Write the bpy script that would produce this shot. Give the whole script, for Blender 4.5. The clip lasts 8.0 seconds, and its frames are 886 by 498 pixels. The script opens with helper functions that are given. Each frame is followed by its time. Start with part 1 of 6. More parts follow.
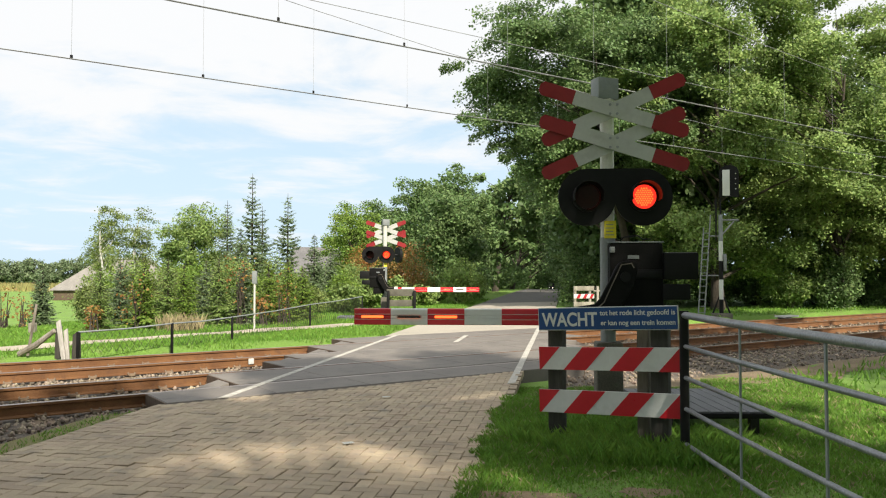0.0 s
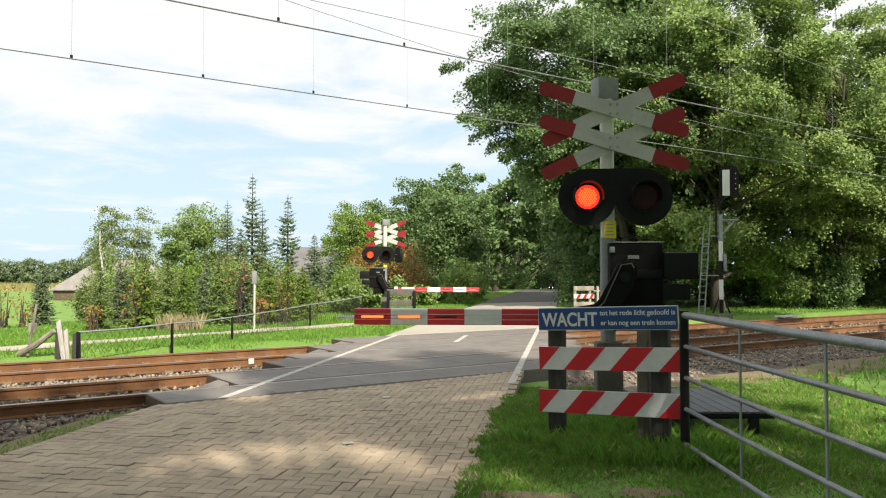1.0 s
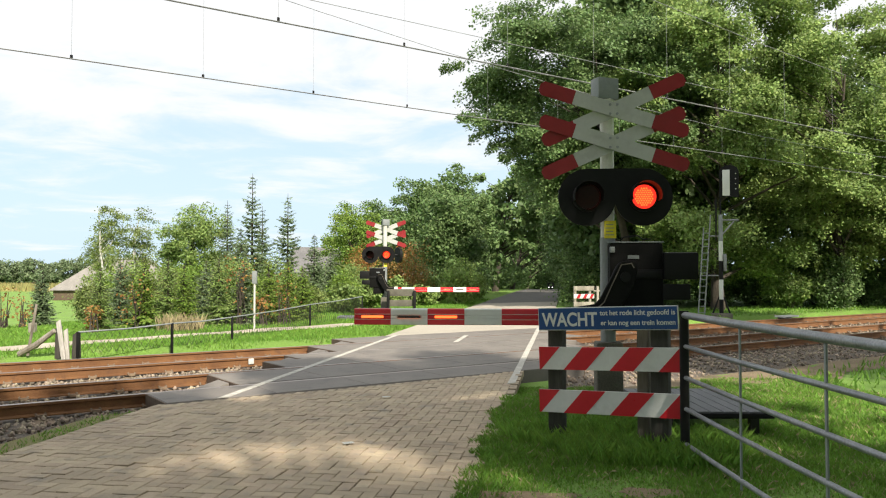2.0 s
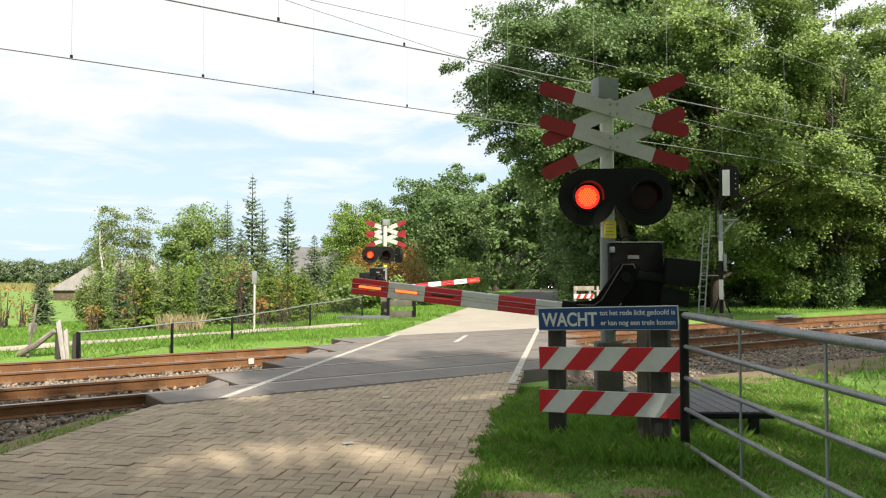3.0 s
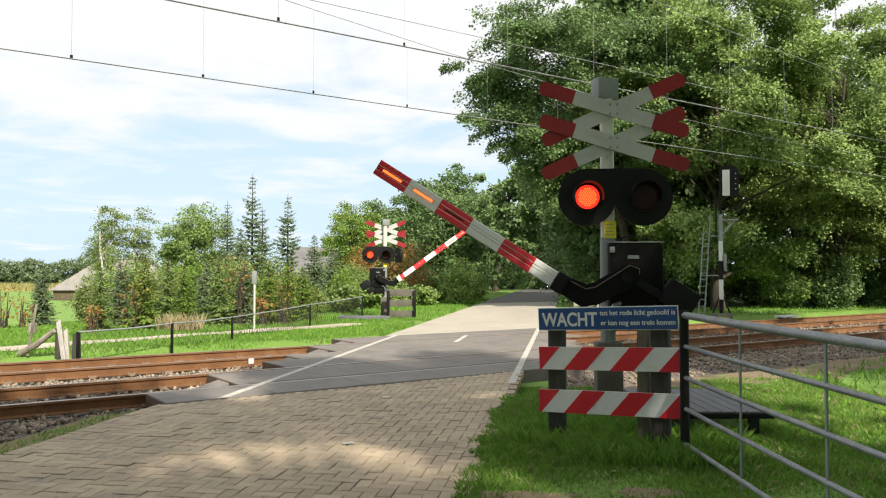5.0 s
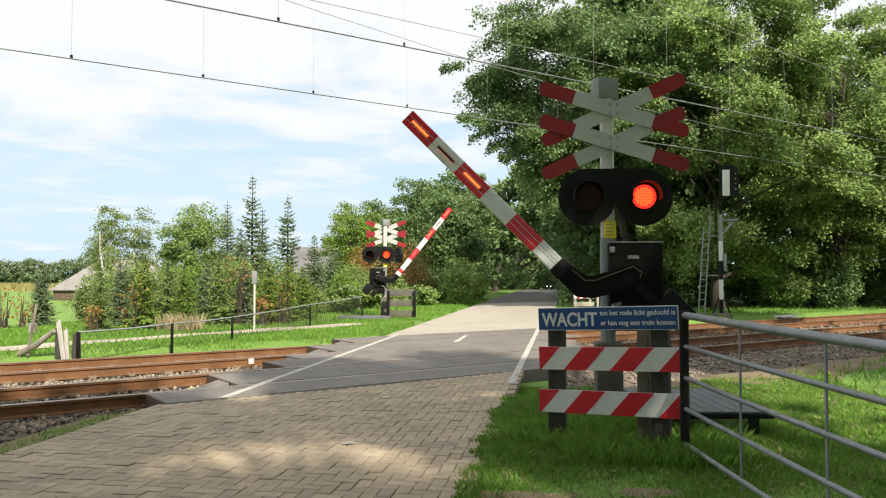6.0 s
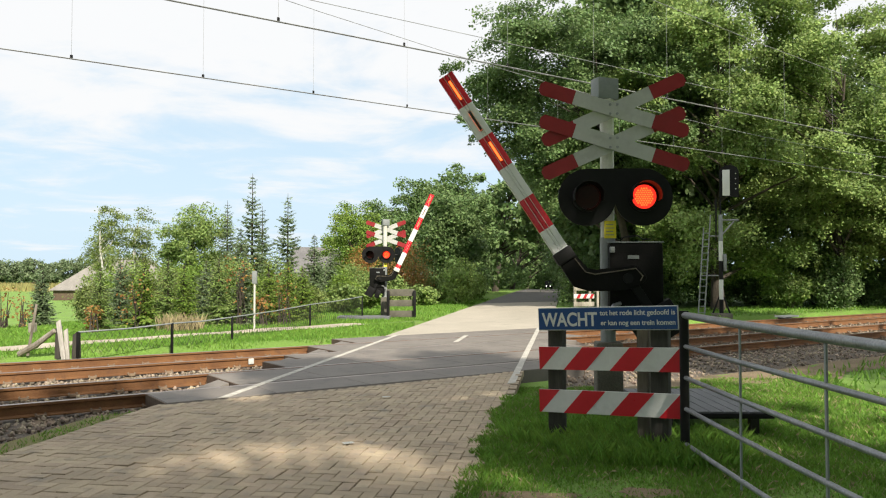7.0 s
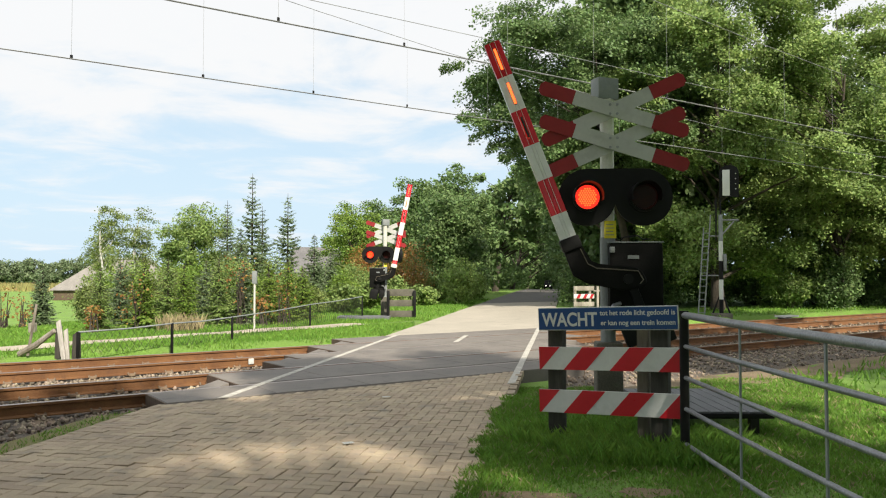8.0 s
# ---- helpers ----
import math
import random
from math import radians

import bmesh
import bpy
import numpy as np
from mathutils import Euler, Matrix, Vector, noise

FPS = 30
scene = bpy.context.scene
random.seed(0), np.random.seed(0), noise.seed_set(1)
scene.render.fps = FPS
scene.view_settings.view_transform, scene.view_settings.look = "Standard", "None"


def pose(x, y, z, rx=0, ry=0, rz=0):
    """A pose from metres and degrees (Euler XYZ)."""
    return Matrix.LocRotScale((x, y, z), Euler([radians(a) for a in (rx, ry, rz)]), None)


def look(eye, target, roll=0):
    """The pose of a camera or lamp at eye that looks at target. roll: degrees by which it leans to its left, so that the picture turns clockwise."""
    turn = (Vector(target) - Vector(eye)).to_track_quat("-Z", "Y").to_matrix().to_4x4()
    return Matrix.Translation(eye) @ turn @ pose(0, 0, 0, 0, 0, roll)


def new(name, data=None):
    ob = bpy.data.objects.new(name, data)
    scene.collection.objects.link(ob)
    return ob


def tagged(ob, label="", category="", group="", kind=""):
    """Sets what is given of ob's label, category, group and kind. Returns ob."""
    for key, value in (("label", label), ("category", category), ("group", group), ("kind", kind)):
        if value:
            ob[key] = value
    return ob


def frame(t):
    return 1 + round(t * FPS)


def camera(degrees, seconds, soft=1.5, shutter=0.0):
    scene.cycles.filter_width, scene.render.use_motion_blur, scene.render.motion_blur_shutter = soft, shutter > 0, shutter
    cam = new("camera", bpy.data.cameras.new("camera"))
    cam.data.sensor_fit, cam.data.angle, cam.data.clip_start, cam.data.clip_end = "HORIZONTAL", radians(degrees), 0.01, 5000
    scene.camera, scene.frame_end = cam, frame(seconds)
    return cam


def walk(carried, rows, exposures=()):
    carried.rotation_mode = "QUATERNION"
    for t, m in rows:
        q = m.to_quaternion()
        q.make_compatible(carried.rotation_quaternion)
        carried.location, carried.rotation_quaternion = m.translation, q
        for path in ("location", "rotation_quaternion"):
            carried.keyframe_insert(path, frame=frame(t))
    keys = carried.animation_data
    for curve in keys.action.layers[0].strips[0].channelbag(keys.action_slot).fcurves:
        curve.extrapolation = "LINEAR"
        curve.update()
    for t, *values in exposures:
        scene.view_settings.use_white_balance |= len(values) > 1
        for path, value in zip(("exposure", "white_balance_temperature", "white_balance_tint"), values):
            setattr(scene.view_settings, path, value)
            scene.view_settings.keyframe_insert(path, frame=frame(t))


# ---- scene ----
cam = camera(59.2, 8.0, soft=1.15)
CAM = pose(0.0, 0.0, 1.5, 91.87, 0, 0)
walk(cam, [(0.0, CAM), (8.0, CAM)], [(0.0, 0.40), (1.5, 0.47), (3.5, 0.48), (4.5, 0.46), (6.5, 0.40), (8.0, 0.36)])

# ---- world, sun, exposure ----
SUN_AZ, SUN_EL = radians(157), radians(40)      # clockwise from +y, and up


def make_world():
    w = bpy.data.worlds.new("sky")
    scene.world = w
    w.use_nodes = True
    nt = w.node_tree
    nt.nodes.clear()
    out = nt.nodes.new("ShaderNodeOutputWorld")
    bg = nt.nodes.new("ShaderNodeBackground")
    sky = nt.nodes.new("ShaderNodeTexSky")
    sky.sky_type = "NISHITA"
    sky.sun_disc = False
    sky.sun_elevation, sky.sun_rotation = SUN_EL, SUN_AZ
    sky.air_density, sky.dust_density, sky.ozone_density = 1.0, 1.2, 1.0
    bg.inputs["Strength"].default_value = 0.092
    co = nt.nodes.new("ShaderNodeTexCoord")
    sep = nt.nodes.new("ShaderNodeSeparateXYZ")
    nt.links.new(co.outputs["Generated"], sep.inputs[0])
    # clouds lie on a high flat layer: divide the direction by its height
    add = nt.nodes.new("ShaderNodeMath")
    add.operation = "ADD"
    add.inputs[1].default_value = 0.09
    nt.links.new(sep.outputs["Z"], add.inputs[0])
    comb = nt.nodes.new("ShaderNodeCombineXYZ")
    for k, ax in enumerate("XY"):
        d = nt.nodes.new("ShaderNodeMath")
        d.operation = "DIVIDE"
        nt.links.new(sep.outputs[ax], d.inputs[0])
        nt.links.new(add.outputs[0], d.inputs[1])
        nt.links.new(d.outputs[0], comb.inputs[k])
    n1 = nt.nodes.new("ShaderNodeTexNoise")
    n1.inputs["Scale"].default_value = 1.15
    n1.inputs["Detail"].default_value = 9
    n1.inputs["Roughness"].default_value = 0.6
    n1.inputs["Distortion"].default_value = 0.35
    nt.links.new(comb.outputs[0], n1.inputs["Vector"])
    # cover grows with height, thins to haze over the horizon
    m = nt.nodes.new("ShaderNodeMapRange")
    m.inputs["From Min"].default_value, m.inputs["From Max"].default_value = 0.03, 0.30
    m.inputs["To Min"].default_value, m.inputs["To Max"].default_value = -0.07, 0.20
    nt.links.new(sep.outputs["Z"], m.inputs["Value"])
    s2 = nt.nodes.new("ShaderNodeMath")
    s2.operation = "ADD"
    nt.links.new(n1.outputs["Fac"], s2.inputs[0])
    nt.links.new(m.outputs["Result"], s2.inputs[1])
    ramp = nt.nodes.new("ShaderNodeMapRange")
    ramp.interpolation_type = "SMOOTHSTEP"
    ramp.inputs["From Min"].default_value, ramp.inputs["From Max"].default_value = 0.455, 0.71
    nt.links.new(s2.outputs[0], ramp.inputs["Value"])
    mix = nt.nodes.new("ShaderNodeMix")
    mix.data_type = "RGBA"
    mix.inputs["B"].default_value = (8.0, 8.1, 8.2, 1)
    nt.links.new(ramp.outputs["Result"], mix.inputs["Factor"])
    hz = nt.nodes.new("ShaderNodeMapRange")
    hz.inputs["From Min"].default_value, hz.inputs["From Max"].default_value = 0.0, 0.30
    hz.inputs["To Min"].default_value, hz.inputs["To Max"].default_value = 0.95, 0.72
    nt.links.new(sep.outputs["Z"], hz.inputs["Value"])
    haze = nt.nodes.new("ShaderNodeMix")
    haze.data_type = "RGBA"
    haze.inputs["B"].default_value = (5.9, 7.4, 8.6, 1)
    nt.links.new(hz.outputs["Result"], haze.inputs["Factor"])
    nt.links.new(sky.outputs["Color"], haze.inputs["A"])
    nt.links.new(haze.outputs["Result"], mix.inputs["A"])
    nt.links.new(mix.outputs["Result"], bg.inputs["Color"])
    nt.links.new(bg.outputs[0], out.inputs["Surface"])


make_world()
sun = new("sun", bpy.data.lights.new("sun", "SUN"))
sun.data.energy, sun.data.angle, sun.data.color = 5.0, radians(1.1), (1.0, 0.91, 0.78)
SUN_DIR = Vector((math.sin(SUN_AZ) * math.cos(SUN_EL), math.cos(SUN_AZ) * math.cos(SUN_EL), math.sin(SUN_EL)))
sun.matrix_basis = look(SUN_DIR * 60, (0, 0, 0))


# ---- materials ----
def surface(name, c1, c2, scale=4.0, rough=0.8, metal=0.0, bump=0.2, fine=60.0, c3=None, vary=0.0, spec=0.5,
            island=0.0, through_light=0.0, bump_dist=0.01, stretch=(1, 1, 1), cut=(0.35, 0.65), speck=0.26):
    """Colour wanders between c1 and c2 at a large scale, with grain and relief at a fine one; c3: stains."""
    m = bpy.data.materials.new(name)
    m.use_nodes = True
    nt = m.node_tree
    b = nt.nodes["Principled BSDF"]
    co = nt.nodes.new("ShaderNodeTexCoord")
    mp = nt.nodes.new("ShaderNodeMapping")
    mp.inputs["Scale"].default_value = stretch
    nt.links.new(co.outputs["Object"], mp.inputs["Vector"])

    def tex(sc, det=6.0):
        n = nt.nodes.new("ShaderNodeTexNoise")
        n.inputs["Scale"].default_value, n.inputs["Detail"].default_value = sc, det
        n.inputs["Roughness"].default_value = 0.6
        nt.links.new(mp.outputs[0], n.inputs["Vector"])
        return n

    def remap(sock, a, b_, c=0.0, d=1.0):
        r = nt.nodes.new("ShaderNodeMapRange")
        for k, v in zip(("From Min", "From Max", "To Min", "To Max"), (a, b_, c, d)):
            r.inputs[k].default_value = v
        nt.links.new(sock, r.inputs["Value"])
        return r.outputs["Result"]

    def mixed(fac, a, b_, mode="MIX"):
        x = nt.nodes.new("ShaderNodeMix")
        x.data_type, x.blend_type = "RGBA", mode
        for key, v in (("Factor", fac), ("A", a), ("B", b_)):
            if hasattr(v, "links"):
                nt.links.new(v, x.inputs[key])
            else:
                x.inputs[key].default_value = v if key == "Factor" else (*v, 1)
        return x.outputs["Result"]

    big, small = tex(scale), tex(fine, 3.0)
    col = mixed(remap(big.outputs["Fac"], *cut), c1, c2)
    if c3:
        st = tex(scale * 2.7, 8.0)
        col = mixed(remap(st.outputs["Fac"], 0.55, 0.72, 0, 0.85), col, c3)
    grain = remap(small.outputs["Fac"], 0.25, 0.75, 1 - speck, 1 + speck)
    g = nt.nodes.new("ShaderNodeCombineColor")
    for k in range(3):
        nt.links.new(grain, g.inputs[k])
    col = mixed(1.0, col, g.outputs[0], "MULTIPLY")
    for amount, node, sock in ((vary, "ShaderNodeObjectInfo", "Random"), (island, "ShaderNodeNewGeometry", "Random Per Island")):
        if amount:
            r = nt.nodes.new(node)
            h = nt.nodes.new("ShaderNodeHueSaturation")
            nt.links.new(remap(r.outputs[sock], 0, 1, 1 - amount, 1 + amount), h.inputs["Value"])
            r2 = nt.nodes.new("ShaderNodeMath")
            r2.operation = "PINGPONG"
            r2.inputs[1].default_value = 0.13
            nt.links.new(r.outputs[sock], r2.inputs[0])
            nt.links.new(remap(r2.outputs[0], 0, 0.13, 0.5 - amount * 0.05, 0.5 + amount * 0.05), h.inputs["Hue"])
            nt.links.new(col, h.inputs["Color"])
            col = h.outputs[0]
    nt.links.new(col, b.inputs["Base Color"])
    b.inputs["Metallic"].default_value = metal
    b.inputs["Specular IOR Level"].default_value = spec
    nt.links.new(remap(big.outputs["Fac"], 0.3, 0.7, max(rough - 0.08, 0.05), min(rough + 0.08, 1.0)), b.inputs["Roughness"])
    if bump:
        bp = nt.nodes.new("ShaderNodeBump")
        bp.inputs["Strength"].default_value, bp.inputs["Distance"].default_value = bump, bump_dist
        nt.links.new(small.outputs["Fac"], bp.inputs["Height"])
        nt.links.new(bp.outputs[0], b.inputs["Normal"])
    if through_light:
        tr = nt.nodes.new("ShaderNodeBsdfTranslucent")
        nt.links.new(col, tr.inputs["Color"])
        ms = nt.nodes.new("ShaderNodeMixShader")
        ms.inputs[0].default_value = through_light
        out = nt.nodes["Material Output"]
        nt.links.new(b.outputs[0], ms.inputs[1])
        nt.links.new(tr.outputs[0], ms.inputs[2])
        nt.links.new(ms.outputs[0], out.inputs["Surface"])
    return m


def glow(name, colour, strength):
    m = bpy.data.materials.new(name)
    m.use_nodes = True
    b = m.node_tree.nodes["Principled BSDF"]
    b.inputs["Base Color"].default_value = (*[c * 0.6 for c in colour], 1)
    b.inputs["Emission Color"].default_value = (*colour, 1)
    b.inputs["Emission Strength"].default_value = strength
    return m


M_GRASS_SOIL = surface("grass soil", (0.14, 0.25, 0.04), (0.18, 0.32, 0.05), 0.7, 0.95, bump=0.8, fine=35, c3=(0.19, 0.15, 0.085), bump_dist=0.04)
M_BLADE = surface("grass blade", (0.155, 0.31, 0.045), (0.215, 0.375, 0.06), 0.8, 0.6, bump=0, fine=9, island=0.24, through_light=0.35, spec=0.3)
M_BRICK = surface("paving brick", (0.355, 0.282, 0.196), (0.445, 0.36, 0.25), 1.3, 0.88, bump=0.5, fine=130, vary=0.12, c3=(0.22, 0.20, 0.165), bump_dist=0.004)
M_BRICK_JOINED = surface("paving brick worn", (0.355, 0.282, 0.196), (0.445, 0.36, 0.25), 1.3, 0.88, bump=0.5, fine=130, island=0.12, c3=(0.22, 0.20, 0.165), bump_dist=0.004)
M_JOINT = surface("joint sand", (0.12, 0.10, 0.075), (0.18, 0.15, 0.11), 5, 0.95, bump=0.5, fine=150)
# lane's far part: tree shade is put into the asphalt colour
M_ASPHALT_SHADED = surface("shade-darkened asphalt", (0.11, 0.105, 0.10), (0.16, 0.15, 0.14), 0.9, 0.85, bump=0.5, fine=180, c3=(0.085, 0.08, 0.078), bump_dist=0.004, stretch=(1, 0.5, 1))
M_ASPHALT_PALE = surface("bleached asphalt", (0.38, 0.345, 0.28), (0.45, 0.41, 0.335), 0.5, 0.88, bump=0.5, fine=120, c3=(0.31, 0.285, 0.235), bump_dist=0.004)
M_PANEL = surface("crossing panel", (0.16, 0.143, 0.126), (0.215, 0.195, 0.172), 1.2, 0.75, bump=0.4, fine=140, c3=(0.12, 0.112, 0.105), bump_dist=0.003)
M_PAINT_ROAD = surface("road paint", (0.40, 0.38, 0.33), (0.56, 0.54, 0.48), 6, 0.8, bump=0.3, fine=70, c3=(0.22, 0.21, 0.19))
M_RUST = surface("rusty steel", (0.15, 0.067, 0.025), (0.22, 0.106, 0.041), 3, 0.85, bump=0.4, fine=90, c3=(0.11, 0.055, 0.03))
M_RAILHEAD = surface("worn rail head", (0.30, 0.25, 0.22), (0.40, 0.35, 0.32), 2, 0.38, metal=0.85, bump=0.1, fine=120)
M_SLEEPER = surface("concrete sleeper", (0.17, 0.12, 0.08), (0.24, 0.175, 0.12), 2, 0.9, bump=0.4, fine=70, vary=0.12)
M_STONE = surface("ballast stone", (0.19, 0.15, 0.11), (0.34, 0.28, 0.21), 3, 0.92, bump=0.4, fine=50, island=0.5)
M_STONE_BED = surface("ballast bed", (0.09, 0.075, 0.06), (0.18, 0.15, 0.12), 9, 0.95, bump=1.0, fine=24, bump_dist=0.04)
M_GRAVEL = surface("sandy path", (0.38, 0.33, 0.25), (0.48, 0.43, 0.34), 1.2, 0.95, bump=0.5, fine=60)
M_BARK = surface("bark", (0.042, 0.034, 0.026), (0.085, 0.07, 0.053), 4, 0.95, bump=1.0, fine=22, bump_dist=0.03, stretch=(1, 1, 0.3))
M_BIRCH_BARK = surface("birch bark", (0.50, 0.49, 0.45), (0.62, 0.60, 0.56), 4, 0.85, bump=0.4, fine=12, c3=(0.08, 0.07, 0.06), stretch=(1, 1, 3))


def leaf_mat(name, c1, c2, light=0.30):
    return surface(name, c1, c2, 0.45, 0.56, bump=0, fine=1.3, island=0.34, through_light=light, spec=0.35)


M_LEAF_OAK = leaf_mat("oak leaf", (0.195, 0.285, 0.082), (0.275, 0.37, 0.108))
# darker leaf copy that puts the wood's shade into the colour
M_LEAF_DARK = leaf_mat("darkened leaf", (0.118, 0.192, 0.066), (0.17, 0.255, 0.088))
M_LEAF_LIGHT = leaf_mat("young leaf", (0.16, 0.26, 0.04), (0.23, 0.33, 0.06))
# distance haze is put into this leaf colour
M_LEAF_HAZED = leaf_mat("haze-greyed field tree leaf", (0.16, 0.215, 0.11), (0.21, 0.265, 0.14))
M_LEAF_LIME = leaf_mat("pale lime leaf", (0.27, 0.38, 0.10), (0.34, 0.45, 0.13))
M_LEAF_OLIVE = leaf_mat("birch leaf", (0.19, 0.25, 0.07), (0.25, 0.31, 0.10))
M_LEAF_AUTUMN = leaf_mat("autumn leaf", (0.38, 0.16, 0.05), (0.28, 0.23, 0.07))
M_LEAF_SPRUCE = leaf_mat("spruce needle", (0.15, 0.21, 0.11), (0.20, 0.265, 0.13), 0.3)
M_WHITE = surface("white enamel", (0.60, 0.61, 0.57), (0.66, 0.67, 0.63), 2, 0.42, bump=0.05, fine=25, speck=0.04)
M_RED = surface("red enamel", (0.37, 0.010, 0.018), (0.43, 0.014, 0.022), 3, 0.42, bump=0.05, fine=40, speck=0.04)
# cross sheets: enamel copies darkened, deeper shade put into the colour
M_CROSS_WHITE = surface("shade-dimmed white sheet", (0.44, 0.45, 0.425), (0.50, 0.51, 0.48), 2, 0.5, bump=0.05, fine=25, c3=(0.40, 0.405, 0.37), speck=0.05)
M_CROSS_RED = surface("shade-dimmed red sheet", (0.24, 0.010, 0.014), (0.30, 0.014, 0.018), 3, 0.5, bump=0.05, fine=40, speck=0.05)
# boom, boards and words: enamel copies lightened to make up for the shade
M_LIFTED_WHITE = surface("lifted white paint", (0.70, 0.71, 0.69), (0.76, 0.77, 0.75), 2, 0.35, bump=0.05, fine=25, c3=(0.62, 0.63, 0.60), speck=0.04)
M_LIFTED_RED = surface("lifted red paint", (0.56, 0.012, 0.026), (0.64, 0.016, 0.030), 3, 0.35, bump=0.05, fine=40, speck=0.04)
M_BLUE = surface("blue enamel", (0.012, 0.06, 0.21), (0.018, 0.075, 0.25), 3, 0.4, bump=0.05, fine=40, speck=0.04)
M_BLACK = surface("black lacquer", (0.006, 0.006, 0.006), (0.011, 0.011, 0.011), 3, 0.55, bump=0.1, fine=60, spec=0.2, speck=0.08)
M_CABINET = surface("dark grey cast iron", (0.006, 0.006, 0.006), (0.010, 0.010, 0.009), 3, 0.6, bump=0.25, fine=60, spec=0.10)
M_GALV = surface("galvanised steel", (0.24, 0.25, 0.26), (0.34, 0.35, 0.36), 6, 0.5, metal=0.6, bump=0.15, fine=70, c3=(0.24, 0.24, 0.23))
M_POLE = surface("cream pole paint", (0.55, 0.54, 0.47), (0.64, 0.63, 0.56), 4, 0.5, bump=0.1, fine=50, c3=(0.42, 0.41, 0.35), speck=0.08)
M_GREYPAINT = surface("grey paint", (0.20, 0.22, 0.22), (0.27, 0.29, 0.29), 4, 0.55, bump=0.1, fine=60, speck=0.08)
M_TIMBER_DARK = surface("weathered dark timber", (0.035, 0.034, 0.028), (0.07, 0.065, 0.053), 5, 0.92, bump=0.6, fine=45, stretch=(1, 1, 0.15))
M_TIMBER = surface("grey timber", (0.20, 0.175, 0.14), (0.38, 0.345, 0.29), 5, 0.92, bump=0.6, fine=45, stretch=(1, 1, 0.15))
M_TIMBER_BLEACHED = surface("bleached timber", (0.38, 0.36, 0.32), (0.60, 0.58, 0.53), 7, 0.92, bump=0.6, fine=45, c3=(0.18, 0.16, 0.13), stretch=(1, 1, 0.15))
M_TIMBER_MID = surface("brown timber", (0.13, 0.11, 0.085), (0.20, 0.175, 0.135), 5, 0.92, bump=0.6, fine=45, stretch=(1, 1, 0.15))
M_MOSS = surface("mossy soil", (0.17, 0.165, 0.05), (0.24, 0.20, 0.10), 2.5, 0.95, bump=0.8, fine=45, c3=(0.10, 0.15, 0.03), bump_dist=0.02)
M_SOIL = surface("worn soil", (0.175, 0.13, 0.075), (0.25, 0.19, 0.115), 1.5, 0.95, bump=0.7, fine=40, c3=(0.12, 0.13, 0.05), bump_dist=0.02)
M_CONCRETE = surface("mossy concrete", (0.095, 0.088, 0.068), (0.155, 0.145, 0.115), 3, 0.92, bump=0.5, fine=60, c3=(0.11, 0.12, 0.08))
M_YELLOW = surface("yellow sticker", (0.75, 0.62, 0.02), (0.80, 0.68, 0.03), 3, 0.5, bump=0, speck=0.04)
M_LED_DARK = surface("unlit lens", (0.022, 0.004, 0.004), (0.035, 0.006, 0.005), 30, 0.35, bump=0.3, fine=80, spec=0.2)
M_LED = glow("lit red lens", (1.0, 0.03, 0.015), 1.1)
M_LED_HOT = glow("lit orange diode", (1.0, 0.12, 0.02), 1.8)
M_BAR_LIT = glow("lit bar lamp", (1.0, 0.13, 0.025), 2.0)
M_BAR_OFF = surface("unlit bar lamp", (0.025, 0.028, 0.026), (0.04, 0.042, 0.04), 5, 0.5, bump=0, spec=0.2)
M_HEADLIGHT = glow("lit headlight", (1.0, 0.97, 0.9), 2.6)
M_WIRE = surface("copper wire", (0.20, 0.21, 0.21), (0.28, 0.29, 0.29), 3, 0.6, metal=0.2, bump=0)
M_THATCH = surface("grey roof", (0.22, 0.205, 0.185), (0.29, 0.27, 0.245), 1, 0.95, bump=0.6, fine=14, stretch=(1, 1, 0.4))
M_TILE_ROOF = surface("grey roof tiles", (0.125, 0.122, 0.125), (0.17, 0.165, 0.168), 1, 0.85, bump=0.6, fine=10)
M_BOARDS = surface("brown boards", (0.09, 0.06, 0.04), (0.14, 0.10, 0.07), 2, 0.9, bump=0.4, fine=25)
M_HOUSE_BRICK = surface("house brick", (0.22, 0.12, 0.08), (0.30, 0.17, 0.12), 3, 0.9, bump=0.4, fine=25)
M_MAIZE = surface("ripe maize", (0.22, 0.21, 0.07), (0.30, 0.27, 0.10), 0.5, 0.9, bump=0.4, fine=8, island=0.25)
M_DRYGRASS = surface("dry grass", (0.36, 0.30, 0.17), (0.46, 0.39, 0.22), 0.8, 0.85, bump=0, fine=9, island=0.3, through_light=0.3)
M_GLASS_DARK = surface("dark glass", (0.02, 0.022, 0.025), (0.03, 0.032, 0.035), 3, 0.08, bump=0)
M_PLAT = surface("ribbed grey tread", (0.115, 0.12, 0.13), (0.16, 0.165, 0.175), 3, 0.6, bump=0.3, fine=90)


# ---- shapes ----
def box(bm, c, s, rot=None, bevel=0.0):
    m = Matrix.Translation(c) @ (rot.to_4x4() if rot else Matrix()) @ Matrix.Diagonal((*s, 1))
    r = bmesh.ops.create_cube(bm, size=1, matrix=m)
    if bevel:
        edges = list({e for v in r["verts"] for e in v.link_edges})
        bmesh.ops.bevel(bm, geom=edges, offset=bevel, segments=2, affect="EDGES", profile=0.6)
    return bm


def rod(bm, p0, p1, r0, r1=None, seg=12, caps=True):
    p0, p1 = Vector(p0), Vector(p1)
    d = p1 - p0
    m = Matrix.Translation((p0 + p1) / 2) @ d.to_track_quat("Z", "Y").to_matrix().to_4x4()
    bmesh.ops.create_cone(bm, cap_ends=caps, segments=seg, radius1=r0, radius2=r0 if r1 is None else r1, depth=d.length, matrix=m)
    return bm


